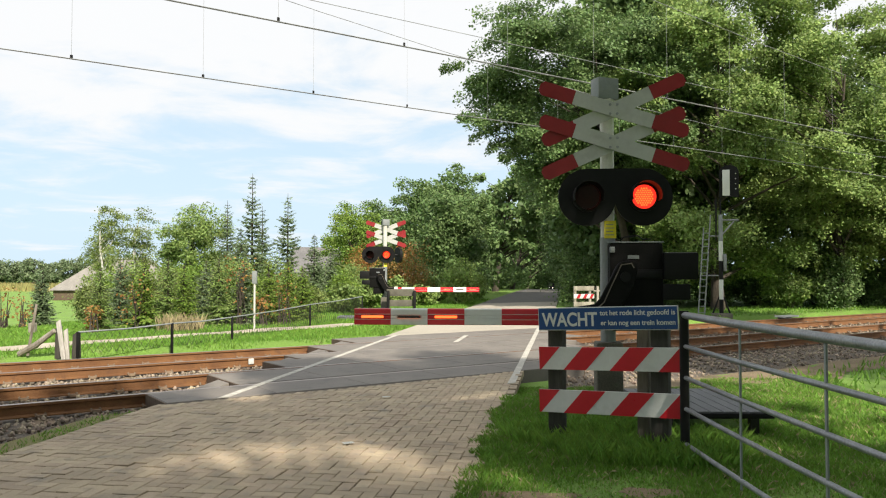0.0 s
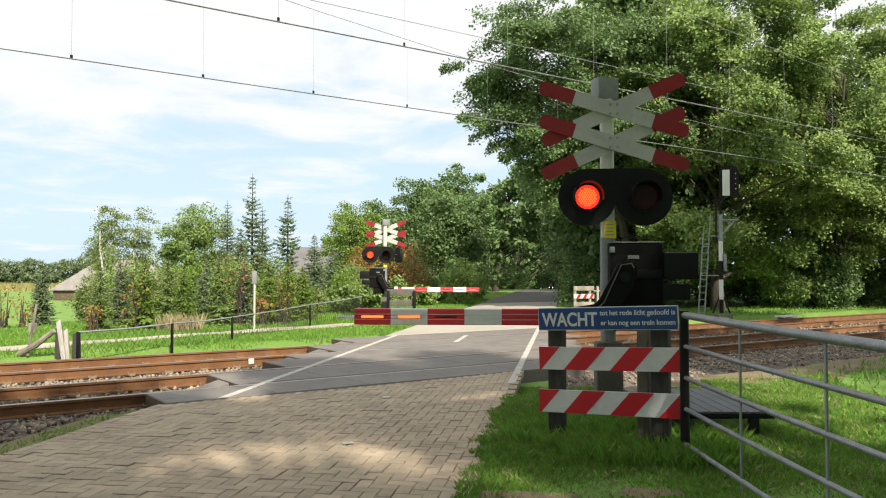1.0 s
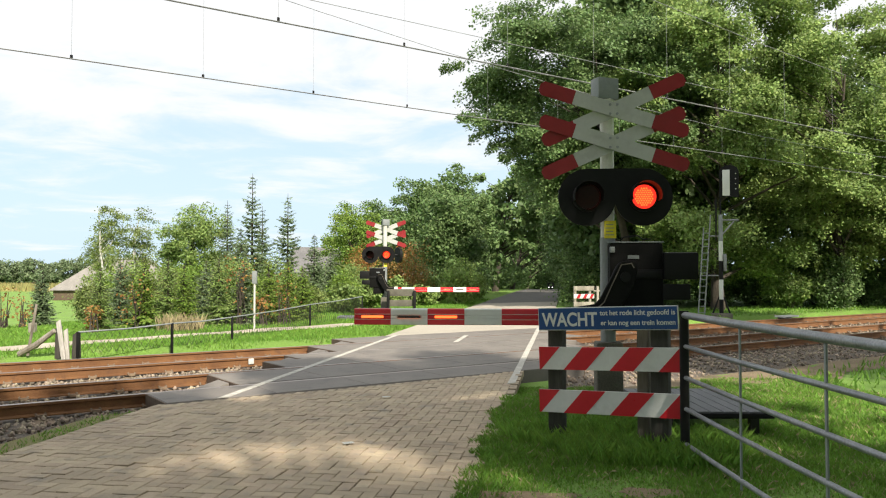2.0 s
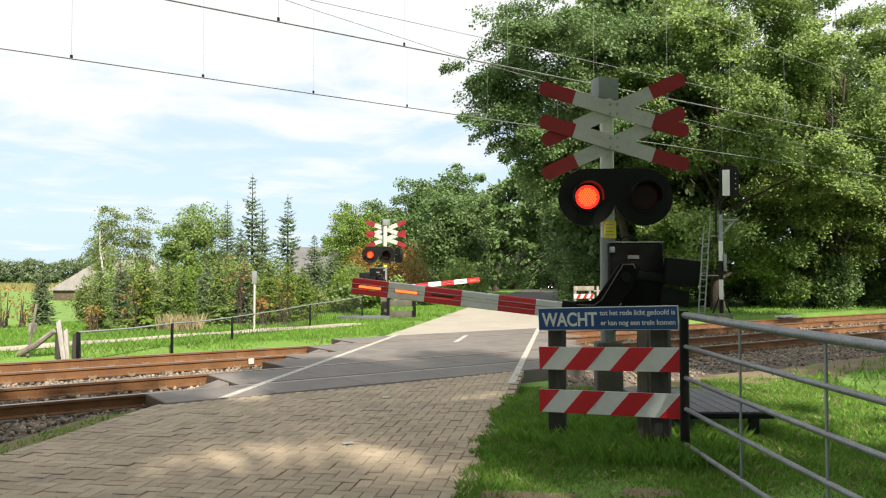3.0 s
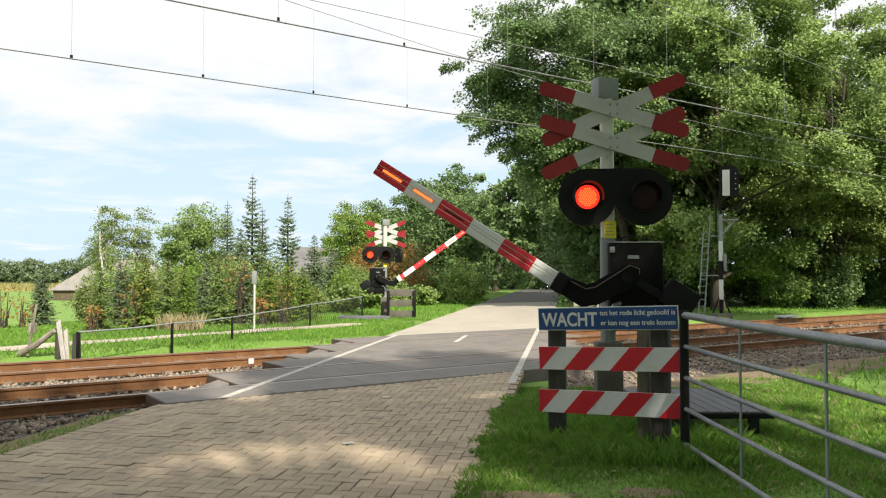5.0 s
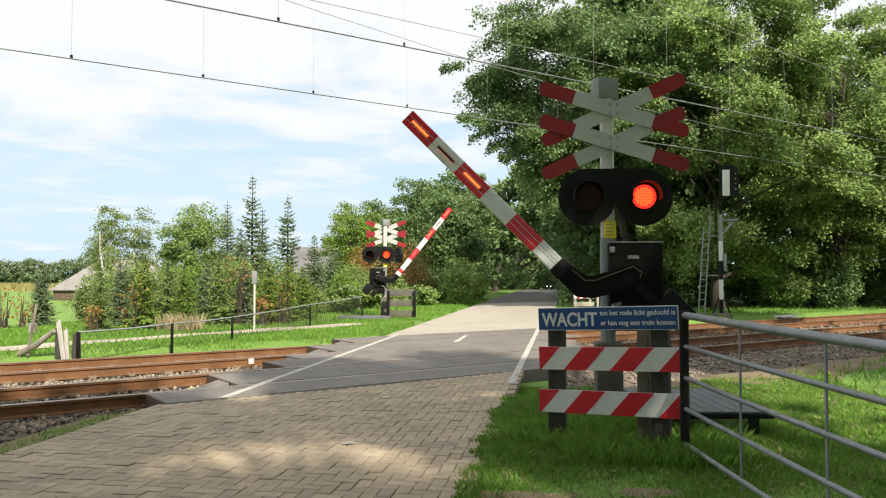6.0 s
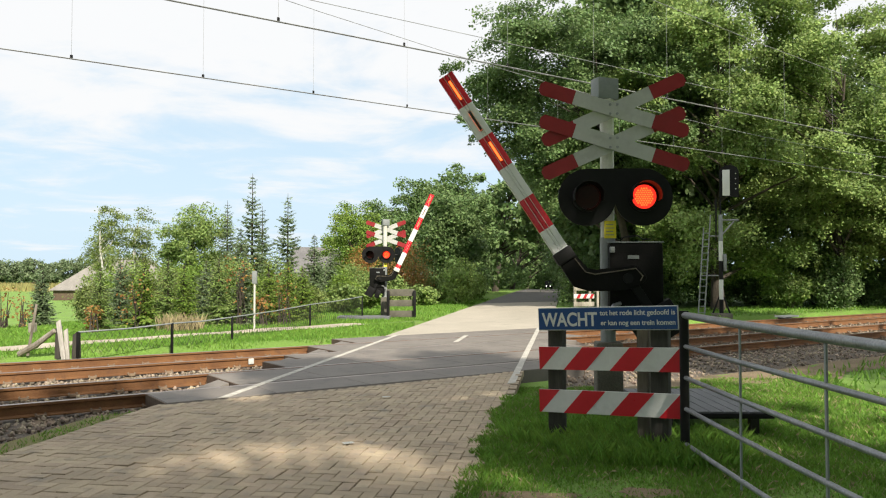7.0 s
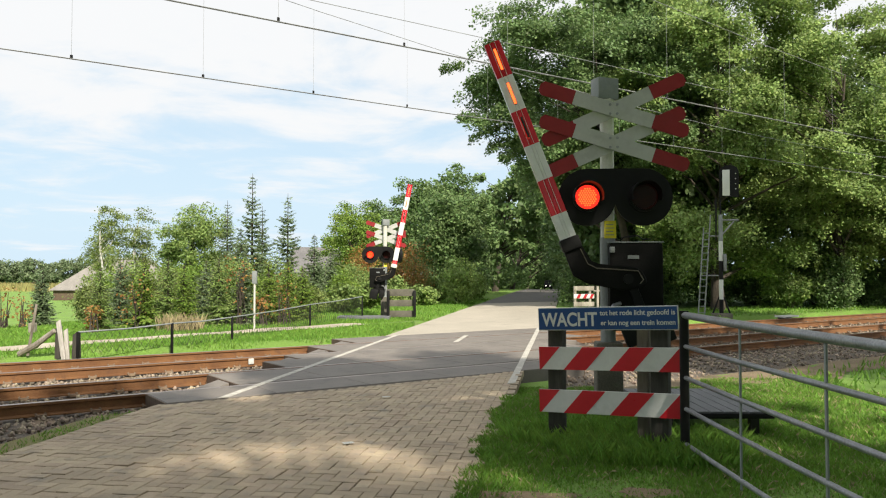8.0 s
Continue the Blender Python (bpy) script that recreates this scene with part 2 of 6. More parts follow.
def pipe(bm, pts, r, seg=8):
    """A bent tube through the points."""
    pts = [Vector(p) for p in pts]
    rings, up = [], None
    for i, p in enumerate(pts):
        d = (pts[min(i + 1, len(pts) - 1)] - pts[max(i - 1, 0)]).normalized()
        if up is None:
            up = d.orthogonal().normalized()
        up = (up - d * up.dot(d)).normalized()
        side = d.cross(up)
        rr = r[i] if isinstance(r, (list, tuple)) else r
        rings.append([bm.verts.new(p + (up * math.cos(a) + side * math.sin(a)) * rr) for a in (2 * math.pi * k / seg for k in range(seg))])
    for a, b in zip(rings, rings[1:]):
        for k in range(seg):
            bm.faces.new((a[k], a[(k + 1) % seg], b[(k + 1) % seg], b[k]))
    bm.faces.new(rings[0][::-1])
    bm.faces.new(rings[-1])
    return bm


def prism(bm, outline, depth, m=None):
    """A flat outline (x, z) pulled along y by depth, from -depth/2."""
    m = m or Matrix()
    lo = [bm.verts.new(m @ Vector((x, -depth / 2, z))) for x, z in outline]
    hi = [bm.verts.new(m @ Vector((x, depth / 2, z))) for x, z in outline]
    n = len(outline)
    bm.faces.new(lo)
    bm.faces.new(hi[::-1])
    for i in range(n):
        bm.faces.new((lo[i], hi[i], hi[(i + 1) % n], lo[(i + 1) % n]))
    return bm


def slab(bm, corners, z0, z1):
    """A plate over a quad of ground corners, from z0 up to z1."""
    lo = [bm.verts.new((x, y, z0)) for x, y in corners]
    hi = [bm.verts.new((x, y, z1)) for x, y in corners]
    n = len(corners)
    bm.faces.new(lo[::-1])
    bm.faces.new(hi)
    for i in range(n):
        bm.faces.new((lo[i], lo[(i + 1) % n], hi[(i + 1) % n], hi[i]))
    return bm


def finish(name, bm, material, smooth=False):
    bmesh.ops.recalc_face_normals(bm, faces=bm.faces)
    me = bpy.data.meshes.new(name)
    bm.to_mesh(me)
    bm.free()
    if smooth:
        for p in me.polygons:
            p.use_smooth = True
        try:
            me.set_sharp_from_angle(angle=radians(40))
        except AttributeError:
            pass
    for k in (material if isinstance(material, (list, tuple)) else [material]):
        me.materials.append(k)
    return new(name, me)


def part(name, bm, material, parent, label="", smooth=True):
    ob = finish(name, bm, material, smooth)
    ob.parent = parent
    if label:
        ob["label"] = label
    return ob


def thing(name, label, category, m=None, group=""):
    ob = tagged(new(name), label, category, group)
    ob.empty_display_size = 0.2
    ob.matrix_basis = m or Matrix()
    return ob


def solid(name, bm, material, label, category, group="", kind="", smooth=True):
    return tagged(finish(name, bm, material, smooth), label, category, group, kind)


def raw(name, verts, faces, material, parent=None):
    me = bpy.data.meshes.new(name)
    me.from_pydata(verts, [], faces)
    me.materials.append(material)
    ob = new(name, me)
    ob.parent = parent
    return ob


def quads(name, pts, material, parent=None):
    """A mesh of loose quads from an (n, 4, 3) array, or of triangles from (n, 3, 3)."""
    pts = np.asarray(pts, dtype=np.float32)
    n, k = pts.shape[0], pts.shape[1]
    me = bpy.data.meshes.new(name)
    me.vertices.add(n * k)
    me.vertices.foreach_set("co", pts.reshape(-1))
    me.loops.add(n * k)
    me.loops.foreach_set("vertex_index", np.arange(n * k, dtype=np.int32))
    me.polygons.add(n)
    me.polygons.foreach_set("loop_start", np.arange(0, n * k, k, dtype=np.int32))
    me.update(calc_edges=True)
    me.materials.append(material)
    ob = new(name, me)
    ob.parent = parent
    return ob


# ---- plan: railway runs along U (distance p to it along N), road runs along R (distance q beside it along Q) ----
TA, RA = radians(55.06), radians(8.90)
U, N = Vector((math.sin(TA), math.cos(TA))), Vector((-math.cos(TA), math.sin(TA)))
R, Q = Vector((math.sin(RA), math.cos(RA))), Vector((math.cos(RA), -math.sin(RA)))
RAILS = (10.28, 11.79, 13.64, 15.15)
ROAD_L, ROAD_R = -4.65, -0.70


def at_pq(p, q):
    det = N.x * Q.y - N.y * Q.x
    return ((p * Q.y - q * N.y) / det, (N.x * q - Q.x * p) / det)


def along(s, p):
    return (U.x * s + N.x * p, U.y * s + N.y * p)


def p_of(x, y):
    return N.x * x + N.y * y


def q_of(x, y):
    return Q.x * x + Q.y * y


def smooth01(a, b, v):
    t = np.clip((v - a) / (b - a), 0, 1)
    return t * t * (3 - 2 * t)


def lane_dip(d):
    """The lane passes a crest and then falls gently away inside the wood."""
    return 3.0 * smooth01(66.0, 220.0, d)


def ground_z(x, y):
    """Height of the ground sheet; the fields behind the line on the road's other side lie lower."""
    x, y = np.asarray(x, dtype=float), np.asarray(y, dtype=float)
    p, q = N.x * x + N.y * y, Q.x * x + Q.y * y
    z = -0.02 + 0.0 * p
    bed = smooth01(7.2, 8.3, p) * (1 - smooth01(16.3, 17.0, p))
    beside = 1 - smooth01(-5.6, -5.2, q) * (1 - smooth01(-0.15, 0.25, q))
    beside = np.maximum(beside, smooth01(9.3, 9.6, p) * (1 - smooth01(15.9, 16.3, p)))
    z = z - 0.34 * bed * beside
    under = smooth01(ROAD_L + 0.02, ROAD_L + 0.30, q) * (1 - smooth01(ROAD_R - 0.32, ROAD_R - 0.04, q))
    z = z - 0.16 * np.maximum(under, bed * (1 - beside))
    left = smooth01(6.0, 30.0, -(q + 5.0)) * smooth01(18, 34, p)
    z = z - 1.6 * left
    z = z - lane_dip(y) * smooth01(-46.0, -27.0, q)
    lump = 0.02 * np.sin(1.7 * x + 0.6 * y) * np.sin(1.3 * y - 0.4 * x)
    return z + lump * (1 - under) * (1 - bed)




# ---- setting: ground, roads, railway ----
def axis(marks, far):
    """Grid lines: fine between the marks' ends, then ever wider."""
    lo, hi, step = marks
    v = list(np.arange(lo, hi + 1e-6, step))
    d, x = step, hi
    while x < far:
        d *= 1.35
        x += d
        v.append(x)
    d, x = step, lo
    while x > -far:
        d *= 1.35
        x -= d
        v.insert(0, x)
    return np.array(v)


def make_ground():
    S, P = np.meshgrid(axis((-14, 34, 0.28), 3500), axis((-2, 36, 0.22), 3500), indexing="ij")
    X, Y = U.x * S + N.x * P, U.y * S + N.y * P
    Z = ground_z(X, Y)
    ns, np_ = S.shape
    idx = np.arange(ns * np_).reshape(ns, np_)
    f = np.stack([idx[:-1, :-1], idx[1:, :-1], idx[1:, 1:], idx[:-1, 1:]], -1).reshape(-1, 4)
    ob = raw("ground", np.stack([X, Y, Z], -1).reshape(-1, 3).tolist(), f[:, ::-1].tolist(), M_GRASS_SOIL)
    for p in ob.data.polygons:
        p.use_smooth = True
    ob.data.update()
    if ob.data.polygons[0].normal.z < 0:
        ob.data.flip_normals()
    tagged(ob, "green meadow ground with worn soil patches", "ground", kind="structure")


make_ground()


def quad_pq(p0, p1, q0, q1):
    return [at_pq(p0, q0), at_pq(p0, q1), at_pq(p1, q1), at_pq(p1, q0)]


def path_p(s):
    """Distance p of the footpath's near edge at s along the railway."""
    return np.interp(s, (-30, -6, 1.67, 4.6, 8.4, 11.6), (10.9 + 1.2, 15.2 + 0.9, 17.5, 18.55, 19.5, 20.4))


def make_roads():
    far = bmesh.new()
    steps = [16.45, 24, 32, 40, 48, 52] + [56 + 8 * i for i in range(20)]
    rows = []
    for p in steps:
        row = []
        for q in (-4.35, -0.42):
            x, y = at_pq(p, q)
            z = -float(lane_dip(y))
            row += [far.verts.new((x, y, z)), far.verts.new((x, y, z - 0.25))]
        rows.append(row)
    for i, (a, c) in enumerate(zip(rows, rows[1:])):
        # from the third strip on, the darker copy stands for the wood's shade
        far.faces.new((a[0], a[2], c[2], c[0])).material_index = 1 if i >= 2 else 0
        far.faces.new((a[0], c[0], c[1], a[1]))
        far.faces.new((a[2], a[3], c[3], c[2]))
    far.faces.new((rows[0][0], rows[0][1], rows[0][3], rows[0][2]))
    solid("road_beyond", far, [M_ASPHALT_PALE, M_ASPHALT_SHADED], "sunlit bleached asphalt lane, tree shade coloured into its far part", "road", kind="structure", smooth=False)
    path = bmesh.new()
    for i in range(80):
        s0, s1 = -30 + 0.52 * i, -30 + 0.52 * (i + 1)
        c = [along(s0, path_p(s0)), along(s1, path_p(s1)), along(s1, path_p(s1) + 0.95), along(s0, path_p(s0) + 0.95)]
        path.faces.new([path.verts.new((*v, float(ground_z(*v)) + 0.03)) for v in c])
    bmesh.ops.remove_doubles(path, verts=path.verts, dist=0.001)
    solid("footpath", path, M_GRAVEL, "narrow pale sandy path along the railway fence", "path", kind="structure")
    lines = ((-4.17, -4.07, 9.35, 16.6), (-0.79, -0.69, 8.3, 16.5))
    for q0, q1, p0, p1 in lines:
        b = bmesh.new()
        slab(b, quad_pq(p0, p1, q0, q1), 0.0, 0.006)
        solid("edge_line", b, M_PAINT_ROAD, "worn white edge line painted across the crossing", "road marking", kind="structure", smooth=False)
    b = bmesh.new()
    slab(b, quad_pq(14.1, 15.45, -2.46, -2.36), 0.0, 0.006)
    solid("centre_dash", b, M_PAINT_ROAD, "short worn white dash in the middle of the lane", "road marking", kind="structure", smooth=False)


make_roads()

PANEL_L, PANEL_R = -5.15, -0.25
# strips of the deck: from p to p, and where along the railway each begins on the road's far side
DECK = ((9.36, RAILS[0] - 0.045, 2.60), (RAILS[0] + 0.11, RAILS[1] - 0.11, 3.85), (RAILS[1] + 0.045, 12.86, 5.20), (12.868, RAILS[2] - 0.045, 5.92),
        (RAILS[2] + 0.11, RAILS[3] - 0.11, 7.07), (RAILS[3] + 0.045, 16.44, 8.33))


def deck_start(p):
    """Where the deck begins along the railway, at p."""
    p = np.asarray(p, dtype=float)
    return np.select([p < d[1] + 0.08 for d in DECK], [d[2] for d in DECK], DECK[-1][2])


def deck_end(p):
    p = np.asarray(p, dtype=float)
    x, y = at_pq(p, PANEL_R + 0.25)
    return U.x * x + U.y * y


def quad_sp(s0, s1, p0, p1):
    return [along(s0, p0), along(s1, p0), along(s1, p1), along(s0, p1)]


def make_crossing():
    top = thing("crossing_deck", "dark rubber and asphalt level crossing deck between the rails", "level crossing")
    for k, (p0, p1, s0) in enumerate(DECK):
        s1 = float(deck_end((p0 + p1) / 2))
        n = 5
        for i in range(n):
            a, c = s0 + (s1 - s0) * i / n, s0 + (s1 - s0) * (i + 1) / n
            bm = bmesh.new()
            slab(bm, quad_sp(a + 0.003, c - 0.003, p0, p1), -0.30, 0.0)
            bmesh.ops.bevel(bm, geom=[e for e in bm.edges if all(v.co.z > -0.01 for v in e.verts)], offset=0.008, segments=1, affect="EDGES")
            part("panel", bm, M_PANEL, top, smooth=False)
        for s, sgn in ((s0, -1), (s1, 1)):
            # thin plate added over the end face to darken it
            bm = bmesh.new()
            slab(bm, quad_sp(min(s, s + sgn * 0.02), max(s, s + sgn * 0.02), p0 + 0.004, p1 - 0.004), -0.28, -0.006)
            part("end_plate", bm, M_BOARDS, top, "thin dark plate covering the strip's end", smooth=False)
            if k in (0, 2):
                continue
            # sloping deflector plate against the end of the strip
            pm, hw = p0 + (p1 - p0) * 0.42, min(0.22, (p1 - p0) * 0.3)
            q4 = [along(s + sgn * 0.022, pm - hw), along(s + sgn * 0.022, pm + hw), along(s + sgn * 0.55, pm + hw), along(s + sgn * 0.55, pm - hw)]
            bm = bmesh.new()
            hi = [bm.verts.new((*c, z)) for c, z in zip(q4, (-0.02, -0.02, -0.17, -0.17))]
            lo = [bm.verts.new((*c, z)) for c, z in zip(q4, (-0.21, -0.21, -0.20, -0.20))]
            bm.faces.new(hi)
            bm.faces.new(lo[::-1])
            for i in range(4):
                bm.faces.new((hi[i], lo[i], lo[(i + 1) % 4], hi[(i + 1) % 4]))
            part("end_ramp", bm, M_PANEL, top, "grey sloping end plate", smooth=False)


make_crossing()


def make_track(name, p0, p1, label):
    t = thing(name, label, "railway track")
    prof = [(-0.07, -0.16), (0.07, -0.16), (0.07, -0.148), (0.012, -0.13), (0.009, -0.045), (0.034, -0.032), (0.034, -0.004), (0.028, 0.0),
            (-0.028, 0.0), (-0.034, -0.004), (-0.034, -0.032), (-0.009, -0.045), (-0.012, -0.13), (-0.07, -0.148)]
    for p in (p0, p1):
        bm = bmesh.new()
        rings = []
        for s in [-60 + 4 * i for i in range(60)]:
            rings.append([bm.verts.new((*along(s, p + dx), z)) for dx, z in prof])
        k = len(prof)
        for r0, r1 in zip(rings, rings[1:]):
            for i in range(k):
                f = bm.faces.new((r0[i], r0[(i + 1) % k], r1[(i + 1) % k], r1[i]))
                f.material_index = 1 if i in (6, 7, 8) else 0
        part("rail", bm, [M_RUST, M_RAILHEAD], t, smooth=False)
    mid = (p0 + p1) / 2
    rot = Matrix.Rotation(math.pi / 2 - TA, 3, "Z")
    # spring clips on both feet of the rails
    for p in (p0, p1):
        bm = bmesh.new()
        for i in range(112):
            s = -22 + 0.6 * i
            for o in (-0.062, 0.062):
                for ds in (-0.05, 0.05):
                    pipe(bm, [(*along(s + ds, p + o * 1.5), -0.160), (*along(s + ds, p + o), -0.128), (*along(s + ds, p + o * 0.45), -0.135)], 0.015, 4)
        tagged(part("fastening", bm, M_SLEEPER, t, "rusty spring clips along the rail"), kind="stuff")
    bm = bmesh.new()
    box(bm, (0, 0, 0), (0.26, 2.5, 0.16), bevel=0.02)
    for sgn in (-1, 1):
        for o in (-0.09, 0.09):
            box(bm, (0, sgn * 0.755 + o, 0.115), (0.10, 0.045, 0.045), bevel=0.008)
    sl = part("sleeper", bm, M_SLEEPER, t, smooth=False)
    place = None
    for i in range(112):
        s = -22 + 0.6 * i
        x, y = along(s, mid)
        if max(deck_start(p0 - 0.3), deck_start(mid)) - 0.12 < s < deck_end(mid) + 0.2:
            continue
        o = sl if place is None else sl.copy()
        if place is not None:
            scene.collection.objects.link(o)
        place = o
        o.matrix_basis = Matrix.Translation((x, y, -0.272)) @ rot.to_4x4()
    return t


TRACKS = [make_track("railway_track", RAILS[0], RAILS[1], "rusty steel railway track on concrete sleepers, partly shaded"),
          make_track("railway_track", RAILS[2], RAILS[3], "rust-brown steel railway track on concrete sleepers in sun")]


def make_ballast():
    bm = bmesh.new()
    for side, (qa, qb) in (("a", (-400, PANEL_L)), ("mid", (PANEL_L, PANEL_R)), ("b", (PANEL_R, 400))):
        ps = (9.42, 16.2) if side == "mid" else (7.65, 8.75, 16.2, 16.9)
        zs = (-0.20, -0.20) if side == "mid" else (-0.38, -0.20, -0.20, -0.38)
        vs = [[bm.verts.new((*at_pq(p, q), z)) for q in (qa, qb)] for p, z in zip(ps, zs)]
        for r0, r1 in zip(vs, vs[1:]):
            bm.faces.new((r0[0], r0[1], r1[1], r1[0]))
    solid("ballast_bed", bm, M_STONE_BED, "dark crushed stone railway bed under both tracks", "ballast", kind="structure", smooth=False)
    rng = np.random.default_rng(5)
    base = np.array([(1, 0, 0), (-1, 0, 0), (0, 1, 0), (0, -1, 0), (0, 0, 1), (0, 0, -1)], float)
    tri = np.array([(0, 2, 4), (2, 1, 4), (1, 3, 4), (3, 0, 4), (2, 0, 5), (1, 2, 5), (3, 1, 5), (0, 3, 5)])
    n = 64000
    s = np.where(rng.random(n) < 0.55, rng.uniform(-16, 6, n), rng.uniform(4, 40, n))
    p = rng.uniform(7.65, 16.9, n)
    x, y = U.x * s + N.x * p, U.y * s + N.y * p
    q = Q.x * x + Q.y * y
    keep = np.where(p < 9.36, (q < PANEL_L - 0.1) | (q > PANEL_R + 0.1), (s < deck_start(p) - 0.03) | (s > deck_end(p) + 0.05))
    keep &= np.min(np.abs(p[:, None] - np.array(RAILS)[None]), 1) > 0.10
    x, y, p = x[keep], y[keep], p[keep]
    n = len(x)
    z = np.interp(p, (7.65, 8.75, 16.2, 16.9), (-0.385, -0.20, -0.20, -0.385)) + rng.uniform(-0.005, 0.03, n)
    size = rng.uniform(0.018, 0.042, n)
    v = base[None] * (size[:, None, None] * rng.uniform(0.6, 1.3, (n, 6, 1)))
    a, b_ = rng.uniform(0, 6.28, n), rng.uniform(-0.7, 0.7, n)
    ca, sa, cb, sb = np.cos(a), np.sin(a), np.cos(b_), np.sin(b_)
    vx = v[..., 0] * ca[:, None] - v[..., 1] * sa[:, None]
    vy = v[..., 0] * sa[:, None] + v[..., 1] * ca[:, None]
    vz = v[..., 2] * cb[:, None] + vx * sb[:, None]
    vx = vx * cb[:, None] - v[..., 2] * sb[:, None]
    V = np.stack([vx + x[:, None], vy + y[:, None], vz + z[:, None]], -1).reshape(-1, 3)
    F = (tri[None] + 6 * np.arange(n)[:, None, None]).reshape(-1, 3)
    me = bpy.data.meshes.new("ballast")
    me.vertices.add(len(V))
    me.vertices.foreach_set("co", V.astype(np.float32).reshape(-1))
    me.loops.add(F.size)
    me.loops.foreach_set("vertex_index", F.astype(np.int32).reshape(-1))
    me.polygons.add(len(F))
    me.polygons.foreach_set("loop_start", np.arange(0, F.size, 3, dtype=np.int32))
    me.update(calc_edges=True)
    me.materials.append(M_STONE)
    tagged(new("ballast", me), "grey-brown crushed stone ballast between the rails", "ballast", kind="stuff")


make_ballast()


# ---- trees ----
def leaf_cloud(rng, centres, radii, per, size, droop=0.3, flat=0.7):
    """Leaf quads scattered in clumps: mostly near a clump's skin, tilted outward and up."""
    n = len(centres) * per
    c = np.repeat(np.asarray(centres), per, 0)
    r = np.repeat(np.asarray(radii), per)
    d = rng.normal(size=(n, 3))
    d /= np.linalg.norm(d, axis=1, keepdims=True)
    rad = r * rng.uniform(0.35, 1.08, n)
    pos = c + d * rad[:, None] * np.array((1, 1, flat))
    nrm = d * 0.6 + rng.normal(size=(n, 3)) * 0.55 + np.array((0, 0, 0.5))
    nrm /= np.linalg.norm(nrm, axis=1, keepdims=True)
    t = np.cross(nrm, rng.normal(size=(n, 3)))
    t /= np.linalg.norm(t, axis=1, keepdims=True)
    b = np.cross(nrm, t)
    L = size * rng.uniform(0.6, 1.35, n)[:, None]
    W = L * 0.36
    return np.stack([pos - t * L * 0.5, pos + b * W + t * L * 0.02 - nrm * L * droop * 0.2, pos + t * L * 0.5 - nrm * L * droop, pos - b * W + t * L * 0.02 - nrm * L * droop * 0.2], 1)


def spray_cloud(rng, centres, axis_xy, radii, per, size, droop=0.3):
    """Leaf quads in flat sprays that reach outward from the trunk and hang at the tip."""
    n = len(centres) * per
    c0 = np.asarray(centres, dtype=float)
    out = c0 - np.array((axis_xy[0], axis_xy[1], 0))
    out[:, 2] = 0
    out /= np.linalg.norm(out, axis=1, keepdims=True) + 1e-6
    turn = rng.normal(size=len(c0)) * 0.5
    ox, oy = out[:, 0] * np.cos(turn) - out[:, 1] * np.sin(turn), out[:, 0] * np.sin(turn) + out[:, 1] * np.cos(turn)
    sag = rng.uniform(0.1, 0.75, len(c0))
    rep_ = lambda a: np.repeat(a, per, 0)
    r = rep_(np.asarray(radii))
    a = rng.uniform(-1.0, 1.35, n)
    w = rng.normal(size=n) * 0.42 * np.sqrt(np.clip(1.5 - np.abs(a), 0.1, 1.5))
    h = rng.normal(size=n) * 0.20
    X, Y = rep_(ox), rep_(oy)
    pos = rep_(c0) + np.stack([X * a - Y * w, Y * a + X * w, h - rep_(sag) * 0.45 * (a + 0.3) * np.abs(a + 0.3)], 1) * r[:, None]
    nrm = np.stack([X * 0.45, Y * 0.45, np.full(n, 0.7)], 1) + rng.normal(size=(n, 3)) * 0.5
    nrm /= np.linalg.norm(nrm, axis=1, keepdims=True)
    t = np.cross(nrm, rng.normal(size=(n, 3)))
    t /= np.linalg.norm(t, axis=1, keepdims=True)
    b = np.cross(nrm, t)
    L = size * rng.uniform(0.6, 1.35, n)[:, None]
    W = L * 0.36
    return np.stack([pos - t * L * 0.5, pos + b * W + t * L * 0.02 - nrm * L * droop * 0.2, pos + t * L * 0.5 - nrm * L * droop, pos - b * W + t * L * 0.02 - nrm * L * droop * 0.2], 1)


def grow_limbs(bm, rng, foot, top, r, targets, lean=0.35):
    """A tapered, slightly bent trunk and a limb towards each target."""
    foot, top = Vector(foot), Vector(top)
    pts, rad = [], []
    for k in range(7):
        f = k / 6
        j = Vector((rng.normal() * 0.05, rng.normal() * 0.05, 0)) * (top - foot).length * 0.25 * (0 < k < 6)
        pts.append(foot.lerp(top, f) + j)
        rad.append(r * (1.35 if k == 0 else 1 - 0.85 * f))
    pipe(bm, pts, rad, 9)
    H = (top - foot).length
    for t in targets:
        t = Vector(t)
        f = min(max((t.z - foot.z) / H - lean * 0.55, 0.12), 0.92)
        i = min(int(f * 6), 5)
        a = pts[i].lerp(pts[i + 1], f * 6 - i)
        mid = a.lerp(t, 0.5) + Vector((rng.normal() * 0.15, rng.normal() * 0.15, 0.12 * (t - a).length * rng.uniform(-0.3, 1)))
        ra = r * (1 - 0.85 * f) * 0.42 + 0.01
        pipe(bm, [a, mid, t], [ra, ra * 0.6, ra * 0.22], 5)


